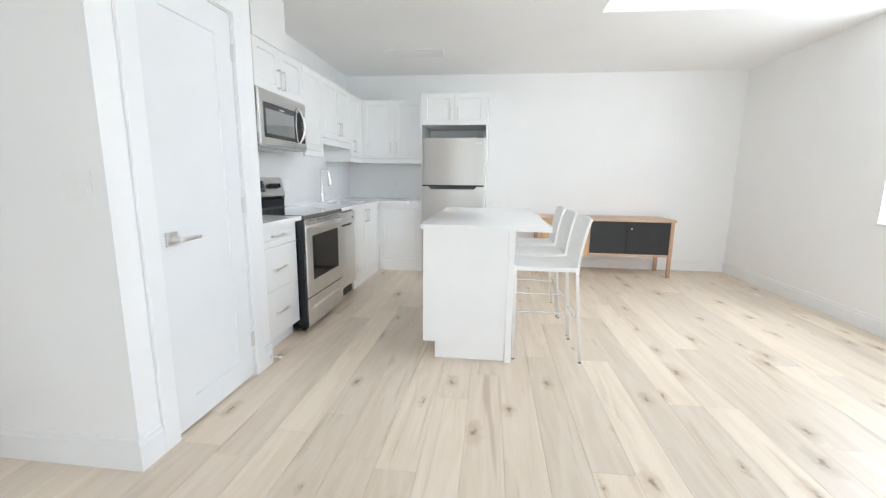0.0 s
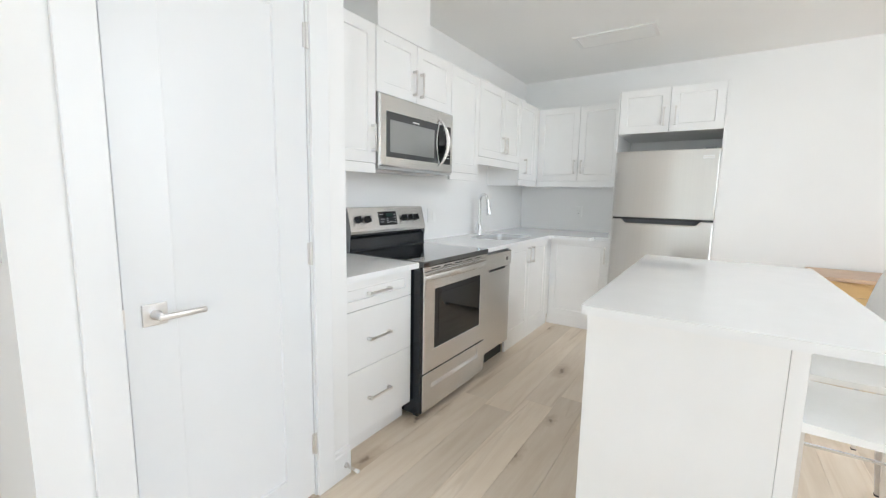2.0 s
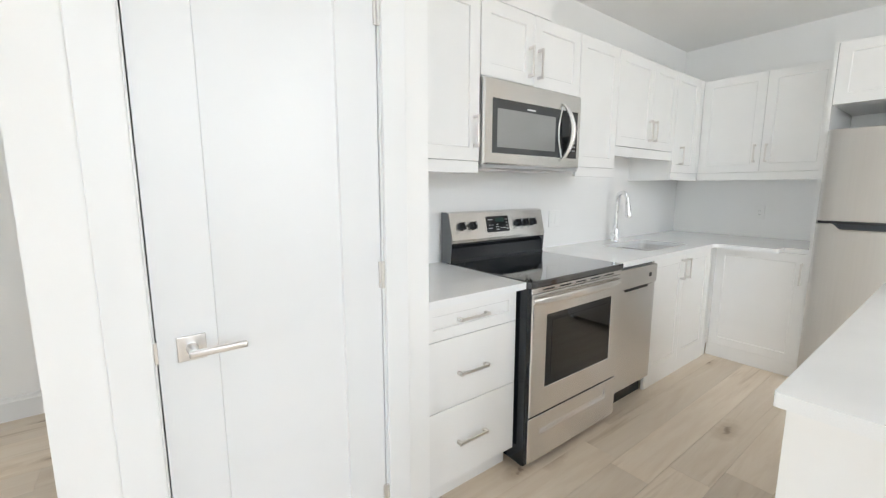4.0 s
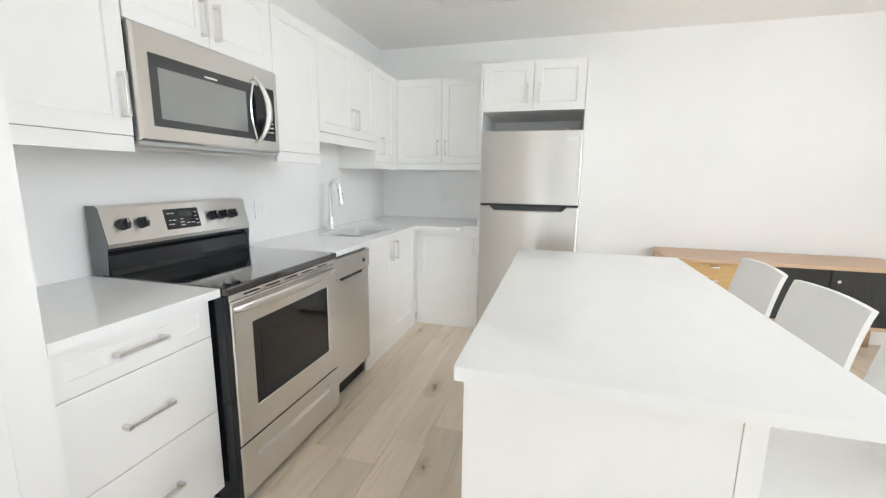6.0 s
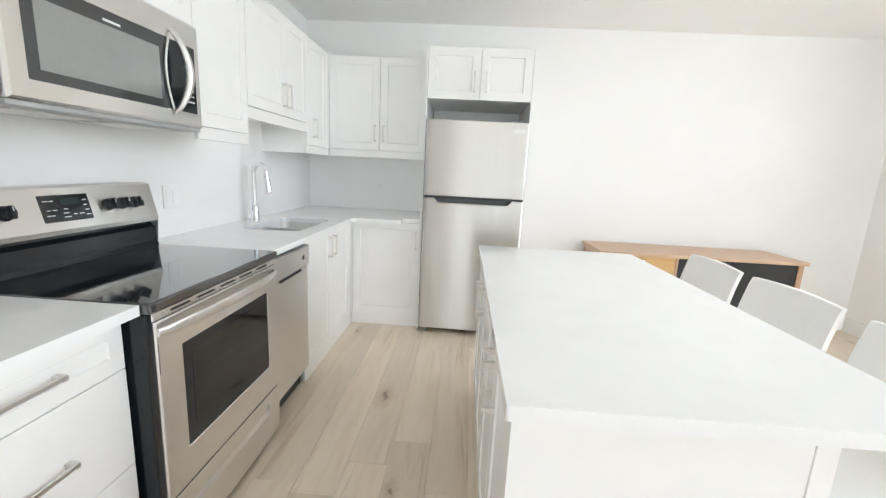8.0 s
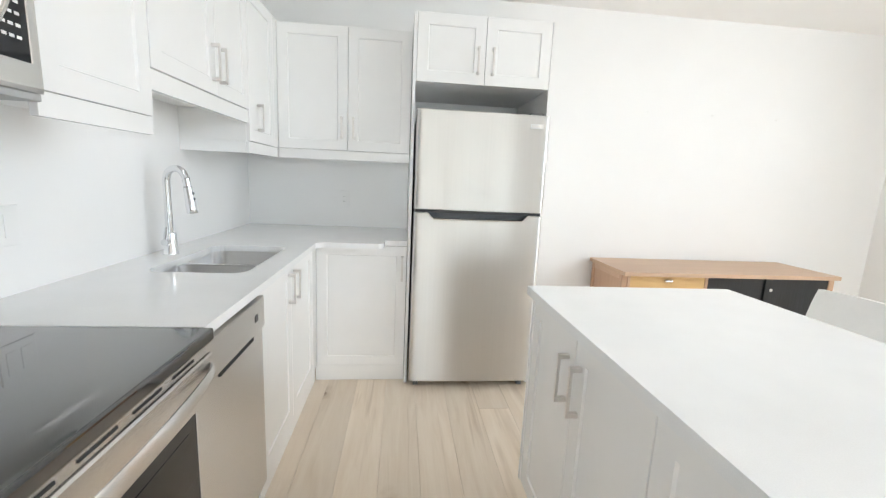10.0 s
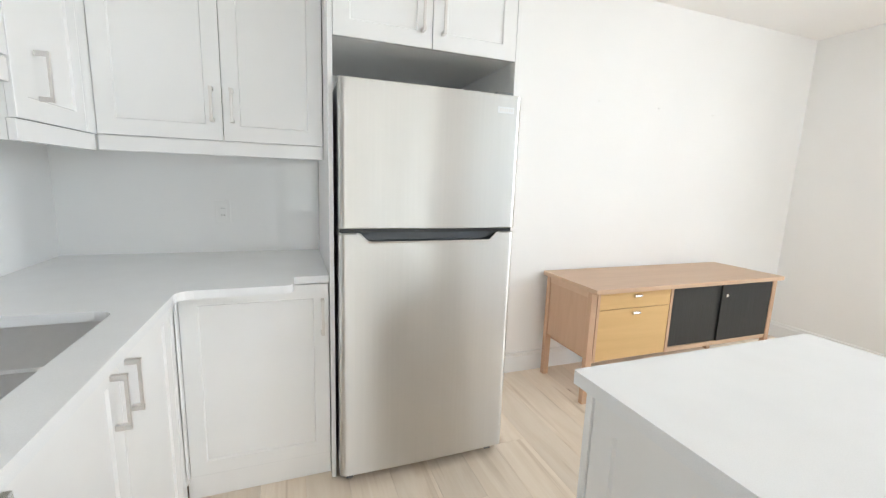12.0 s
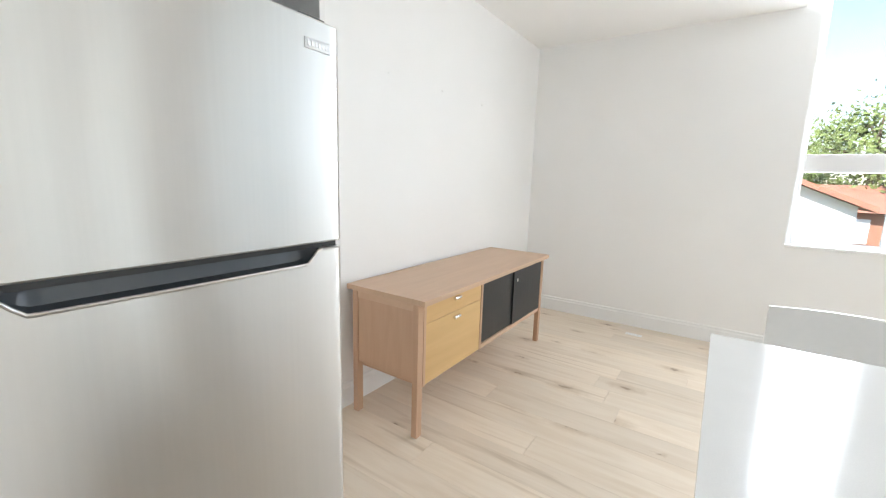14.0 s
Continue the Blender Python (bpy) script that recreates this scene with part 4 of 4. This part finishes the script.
def bar_stool(m):
    """A leather stool that faces west: local x 0 is the seat's front edge, y runs across."""
    s = thing("bar_stool", m, "white leather bar stool with thin brushed metal legs", "bar stool", "stools at the island")
    H = 0.2
    # seat: a thin pad that dips a little
    bm = bmesh.new()
    n, k = 10, 8
    grid = []
    for i in range(n + 1):
        row = []
        for j in range(k + 1):
            x, y = 0.43 * i / n, -H + 2 * H * j / k
            edge = min(i, n - i, 2) / 2 * min(j, k - j, 2) / 2
            row.append(bm.verts.new((x, y, 0.648 + 0.010 * edge - 0.010 * math.sin(math.pi * i / n))))
        grid.append(row)
    for i in range(n):
        for j in range(k):
            bm.faces.new((grid[i][j], grid[i + 1][j], grid[i + 1][j + 1], grid[i][j + 1]))
    got = bmesh.ops.extrude_face_region(bm, geom=list(bm.faces))
    for v in [g for g in got["geom"] if isinstance(g, bmesh.types.BMVert)]:
        v.co.z = 0.616
    seat = part("seat", bm, leather, s, smooth=True)
    part("piping", tube([(0.002, -H, 0.634), (0.002, H, 0.634)], 0.006, sides=8), leather, seat, smooth=True)
    # backrest: a thin curved panel that leans back
    bm = bmesh.new()
    rows = []
    n, k = 10, 8
    for i in range(n + 1):
        t = i / n
        z = 0.600 + 0.365 * t
        lean = 0.412 + 0.02 * t + 0.045 * t * t
        row = []
        for j in range(k + 1):
            s_ = -1 + 2 * j / k
            hw = H * (1.0 - 0.03 * t)
            drop = 0.007 * (s_ * s_) * (t > 0.95)
            row.append((lean + 0.012 * (1 - s_ * s_) * t, s_ * hw, z - drop))
        rows.append(row)
    f = [[bm.verts.new(p) for p in row] for row in rows]
    b = [[bm.verts.new((p[0] + 0.017, p[1], p[2])) for p in row] for row in rows]
    for g in (f, b):
        for i in range(n):
            for j in range(k):
                bm.faces.new((g[i][j], g[i + 1][j], g[i + 1][j + 1], g[i][j + 1]))
    for i in range(n):
        for j in (0, k):
            bm.faces.new((f[i][j], f[i + 1][j], b[i + 1][j], b[i][j]))
    for j in range(k):
        for i in (0, n):
            bm.faces.new((f[i][j], f[i][j + 1], b[i][j + 1], b[i][j]))
    part("backrest", bm, leather, s, smooth=True)
    for x, xb in ((0.022, 0.030), (0.418, 0.470)):
        for sy in (-1, 1):
            bm = bmesh.new()
            a, c = 0.011, 0.008
            y = sy * (H - 0.014)
            yb = sy * (H + 0.006)
            lo = [bm.verts.new((xb + p * c, yb + q * c, 0.004)) for p, q in ((-1, -1), (1, -1), (1, 1), (-1, 1))]
            hi = [bm.verts.new((x + p * a, y + q * a, 0.620)) for p, q in ((-1, -1), (1, -1), (1, 1), (-1, 1))]
            for i in range(4):
                bm.faces.new((lo[i], lo[(i + 1) % 4], hi[(i + 1) % 4], hi[i]))
            bm.faces.new(lo[::-1]), bm.faces.new(hi)
            lg = part("leg", bm, nickel, s, "thin tapered brushed metal leg")
            part("foot_cap", box(xb - 0.009, xb + 0.009, yb - 0.009, yb + 0.009, 0.0, 0.007), rubber, lg, "black rubber foot")
    z = 0.27
    part("stretcher", box(0.018, 0.034, -H + 0.008, H - 0.008, z - 0.006, z + 0.006, 0.002), chrome, s)
    part("stretcher", box(0.440, 0.456, -H + 0.008, H - 0.008, z - 0.006, z + 0.006, 0.002), chrome, s)
    part("stretcher", box(0.034, 0.440, -0.007, 0.007, z - 0.006, z + 0.006, 0.002), chrome, s)
    return s


stool = bar_stool(pose(0.040, 4.562, 0))
copy_thing(stool, pose(0.042, 5.038, 0, 0, 0, 1.0))
copy_thing(stool, pose(0.036, 5.510, 0, 0, 0, -1.0))

# ---- credenza ----
cre = thing("credenza", pose(0.487, 6.942, 0), "mid-century oak credenza with honey drawers and black doors", "credenza")
CL, CD = 1.655, 0.53
part("top", box(0, CL, 0, CD, 0.702, 0.730, 0.002), desk_oak, cre, "tan oak top")
for x in (0.004, CL - 0.046):
    for y in (0.040, 0.455):
        part("leg", box(x, x + 0.042, y, y + 0.034, 0.0, 0.7015, 0.002), desk_oak_up, cre, "square oak leg")
for x in (0.014, CL - 0.032):
    part("side_panel", box(x, x + 0.018, 0.0745, 0.4545, 0.300, 0.7015, 0.001), desk_oak_up, cre)
    part("side_rail", box(x - 0.006, x + 0.024, 0.0745, 0.4545, 0.665, 0.7012, 0.001), desk_oak, cre)
part("carcass", box(0.070, CL - 0.048, 0.066, 0.50, 0.275, 0.700, 0.001), desk_oak, cre)
part("drawer_stile", box(0.050, 0.070, 0.040, 0.50, 0.262, 0.700, 0.001), desk_oak_up, cre)
part("divider", box(0.634, 0.656, 0.044, 0.50, 0.262, 0.700, 0.001), desk_oak_up, cre)
part("bottom_rail", box(0.656, CL - 0.047, 0.046, 0.066, 0.262, 0.290, 0.001), desk_oak, cre)
for z0, z1, hz in ((0.588, 0.694, 0.664), (0.264, 0.585, 0.556)):
    d = part("drawer", box(0.0715, 0.6325, 0.048, 0.067, z0, z1, 0.001), desk_honey, cre, "honey-coloured wooden drawer front")
    bm = lathe([(0.010, -0.028), (0.0105, -0.026), (0.0105, 0.026), (0.010, 0.028)], (0.352, 0.038, hz), "x", 14)
    box(0.334, 0.370, 0.036, 0.049, hz - 0.004, hz + 0.004, 0, bm)
    part("pull", bm, chrome, d, "short round chrome pull", True)
part("sliding_door", box(0.658, 1.128, 0.056, 0.066, 0.291, 0.697, 0.001), black_laminate, cre, "black laminate sliding door")
sd = part("sliding_door", box(1.105, CL - 0.048, 0.044, 0.055, 0.291, 0.697, 0.001), black_laminate, cre, "black laminate sliding door")
part("lock", lathe([(0.013, 0.0), (0.013, -0.006), (0.010, -0.009), (0.004, -0.009)], (1.150, 0.044, 0.612), "y", 16), chrome, sd, "round chrome lock", True)
part("lock_key", lathe([(0.007, 0.0), (0.007, -0.006)], (1.112, 0.0555, 0.612), "y", 12), chrome, cre, "small chrome stud", True)

# ---- small fixtures ----


def outlet(m, gangs=1, label="white wall outlet plate with two sockets", sockets=True):
    o = thing("wall_outlet", m, label, "outlet")
    w = 0.035 + 0.023 * (gangs - 1)
    plate = part("plate", box(-w, w, -0.006, 0.0, -0.058, 0.058, 0.002), white_plastic, o)
    for g in range(gangs):
        cx = (g - (gangs - 1) / 2) * 0.046
        part("insert", box(cx - 0.0165, cx + 0.0165, -0.008, -0.0055, -0.034, 0.034, 0.001), white_plastic, plate)
        for z in (-0.018, 0.018) if sockets else ():
            for d in (-0.006, 0.006):
                part("slot", box(cx + d - 0.001, cx + d + 0.001, -0.0085, -0.0075, z - 0.004, z + 0.004), shadow_gap, plate)
    return o


outlet(pose(WEST + 0.011, 5.607, 1.115, 0, 0, 90), 2, "white double rocker switch plate on the splashback", False)
outlet(pose(-1.467, NORTH - 0.011, 1.123), 1)
outlet(pose(-1.626, BLOCK_S, 1.16), 2, "white double rocker switch plate on the closet wall", False)
for x, z in ((0.84, 1.887), (1.379, 1.887), (1.929, 1.884)):
    p = thing("wall_plug", pose(x, NORTH, z), "small white screw plug set in the plaster wall", "wall plug")
    part("plug", lathe([(0.006, 0.0), (0.006, -0.004), (0.003, -0.006)], (0, 0, 0), "y", 10), white_plastic, p, smooth=True)
    part("screw", lathe([(0.002, -0.004), (0.002, -0.012)], (0, 0, 0), "y", 8), nickel, p, smooth=True)

stop = thing("door_stop", pose(DOOR_X + 0.014, 4.045, 0.055), "white spring door stop on the baseboard", "door stop")
part("base", lathe([(0.012, 0.0), (0.012, 0.006), (0.007, 0.010)], (0, 0, 0), "x", 14), nickel, stop, smooth=True)
coil = [(0.008 + 0.056 * k / 120, 0.0055 * math.cos(k * 0.6), 0.0055 * math.sin(k * 0.6)) for k in range(121)]
part("spring", tube(coil, 0.0011, sides=5), nickel, stop, "thin coil spring", True)
part("tip", lathe([(0.0075, 0.060), (0.009, 0.064), (0.009, 0.076), (0.006, 0.080)], (0, 0, 0), "x", 14), white_plastic, stop, "white rubber tip", True)

# ceiling register
reg = thing("ceiling_vent", pose(-1.30, 6.36, CEIL), "white flush ceiling air register with slats", "ceiling vent")
RL, RW_ = 0.62, 0.28
for x0, x1, y0, y1 in ((0, RL, 0, 0.03), (0, RL, RW_ - 0.03, RW_), (0, 0.03, 0.03, RW_ - 0.03), (RL - 0.03, RL, 0.03, RW_ - 0.03)):
    part("frame", box(x0, x1, y0, y1, -0.014, -0.0005, 0.003), white_plastic, reg)
part("backing", box(0.03, RL - 0.03, 0.03, RW_ - 0.03, -0.004, -0.0005), grey_plastic, reg)
for k in range(10):
    y = 0.040 + k * 0.0215
    part("slat", prism([(y, -0.004), (y + 0.003, -0.003), (y + 0.017, -0.013), (y + 0.014, -0.014)], 0.031, RL - 0.031, "x"), white_plastic, reg)

# small slatted plate in place of a white mark on the floor
fr = thing("floor_vent", pose(2.76, 6.29, 0), "narrow white metal slatted plate on the floor", "floor vent")
for x0, x1, y0, y1 in ((0, 0.045, 0, 0.010), (0, 0.045, 0.120, 0.130), (0, 0.010, 0.010, 0.120), (0.035, 0.045, 0.010, 0.120)):
    part("frame", box(x0, x1, y0, y1, 0.0005, 0.005, 0.001), white_plastic, fr)
for k in range(5):
    y = 0.014 + k * 0.0215
    part("slat", box(0.010, 0.035, y, y + 0.013, 0.0005, 0.004), white_plastic, fr)

# ---- outside ----
GROUND = -4.2
solid("ground", box(-3000, 3000, -3000, 3000, GROUND - 0.5, GROUND), lawn, "lawn and gardens around the building", "ground")


def house():
    h = thing("house", pose(12.9, 3.12, GROUND), "white stucco house with a red tile roof", "house")
    L, D, E, R = 7.0, 6.2, 5.12, 6.45
    part("wall", prism([(0, 0), (D, 0), (D, E), (D / 2, R), (0, E)], 0, L, "x"), stucco, h, "white stucco gable wall")
    for y0, y1 in ((-0.30, D / 2), (D + 0.30, D / 2)):
        z0 = E - 0.30 * (R - E) / (D / 2)
        part("roof", prism([(y0, z0 + 0.02), (y1, R + 0.02), (y1, R + 0.15), (y0, z0 + 0.15)], -0.30, L + 0.30, "x"), roof_tile, h, "red tile roof slope")
    for y in (2.6, 4.4):
        wd = part("window", box(-0.03, 0.06, y, y + 0.9, 2.6, 3.8), vinyl, h)
        part("pane", box(-0.035, -0.02, y + 0.08, y + 0.82, 2.68, 3.72), black_glass, wd)
    return h


def brick_house():
    h = thing("house", pose(20.0, -7.4, GROUND), "red brick house with a tiled roof", "house")
    part("wall", box(0, 6.4, 0, 9.6, 0, 4.85), brick_red, h, "red brick wall")
    part("roof", prism([(-0.4, 4.75), (6.8, 4.75), (3.2, 5.75)], -0.4, 10.0, "y"), roof_tile, h, "red tile roof")
    for y in (1.0, 3.8, 6.4, 8.75):
        wd = part("window", box(-0.05, 0.05, y, y + 0.7, 3.6, 4.5), vinyl, h)
        part("pane", box(-0.06, -0.045, y + 0.08, y + 0.62, 3.68, 4.42), vinyl, wd)
    return h


house()
brick_house()


def tree(x, y, height, spread, seed):
    rnd = random.Random(seed)
    t = thing("tree", pose(x, y, GROUND), "leafy green garden tree behind the houses", "tree", "garden trees")
    bm = tube([(0, 0, 0), (0.1, 0.05, height * 0.3), (0.0, 0.15, height * 0.55), (0.1, 0.1, height * 0.9)], [0.30, 0.22, 0.14, 0.03], sides=10)
    tips = []
    for k in range(9):
        a, z = k * 2.4, height * (0.30 + 0.06 * k)
        r = spread * (0.95 - 0.06 * k)
        p = (r * math.cos(a), r * math.sin(a), z + 0.9)
        tube([(0.05, 0.1, z), (p[0] * 0.5, p[1] * 0.5, z + 0.7), p], [0.09, 0.06, 0.02], bm, 7)
        tips.append(p)
    part("trunk", bm, bark, t, smooth=True)
    verts, faces = [], []
    for k in range(5200):
        c = rnd.choice(tips)
        f = rnd.random() ** 0.5
        q = Vector((c[0] * f, c[1] * f, c[2] + rnd.gauss(0, 0.25)))
        q += Vector((rnd.gauss(0, 0.55), rnd.gauss(0, 0.55), rnd.gauss(0, 0.45)))
        u = Vector((rnd.gauss(0, 1), rnd.gauss(0, 1), rnd.gauss(0, 1))).normalized()
        v = u.orthogonal().normalized()
        s = rnd.uniform(0.07, 0.16)
        i = len(verts)
        verts += [q - u * s, q + v * s * 0.5, q + u * s, q - v * s * 0.5]
        faces.append((i, i + 1, i + 2, i + 3))
    me = bpy.data.meshes.new("crown")
    me.from_pydata(verts, [], faces)
    me.materials.append(leaf)
    ob = new("crown", me)
    ob.parent = t
    return t


for args in ((23.0, 13.0, 9.5, 3.4, 1), (25.0, 6.5, 9.0, 3.6, 2), (24.5, 0.5, 9.8, 3.5, 3), (29.0, 9.5, 10.5, 3.8, 4), (28.0, 3.0, 10.0, 3.8, 5)):
    tree(*args)

# ---- floor planks ----
floor = solid("floor", box(FAR_WEST - T, EAST + T, SOUTH - T, NORTH + T, -0.20, -0.0125), desk_oak_up, "light oak plank floor with brown knots", "floor")
PW, PX0 = 0.1815, -3.8305
JOINTS = {13: 5.053, 16: 5.367, 17: 5.054}
meshes = {}


def plank_mesh(length):
    key = round(length, 2)
    if key not in meshes:
        bm = bmesh.new()
        e = 0.0007
        lo = [bm.verts.new(p) for p in ((0.0004, 0.0004, -0.012), (PW - 0.0004, 0.0004, -0.012), (PW - 0.0004, key - 0.0004, -0.012), (0.0004, key - 0.0004, -0.012))]
        md = [bm.verts.new((v.co.x, v.co.y, -e)) for v in lo]
        hi = [bm.verts.new(p) for p in ((e, e, 0), (PW - e, e, 0), (PW - e, key - e, 0), (e, key - e, 0))]
        for a, b in ((lo, md), (md, hi)):
            for i in range(4):
                bm.faces.new((a[i], a[(i + 1) % 4], b[(i + 1) % 4], b[i]))
        bm.faces.new(hi)
        meshes[key] = finish(bm, "plank", floor_oak)
    return meshes[key]


rnd = random.Random(7)
col = 0
x = PX0
while x < EAST + 0.02:
    y = SOUTH - 0.1 - rnd.choice((0.1, 0.5, 0.9, 1.3))
    first = JOINTS.get(col, 0) - 1.8 * 4
    while y < NORTH:
        length = rnd.choice((1.2, 1.5, 1.8, 1.8, 2.1))
        if col in JOINTS:
            y, length = (first, 1.8) if y < first + 0.01 or y < SOUTH - 0.05 and first > y else (y, 1.8)
        length = min(length, round(NORTH + 0.1 - y, 2))
        if y + length > SOUTH and (x > WEST - 0.2 or y < BLOCK_S + 0.2):
            p = new("plank", plank_mesh(length))
            p.parent = floor
            p.location = (x, y, 0)
        y += length
    x += PW
    col += 1
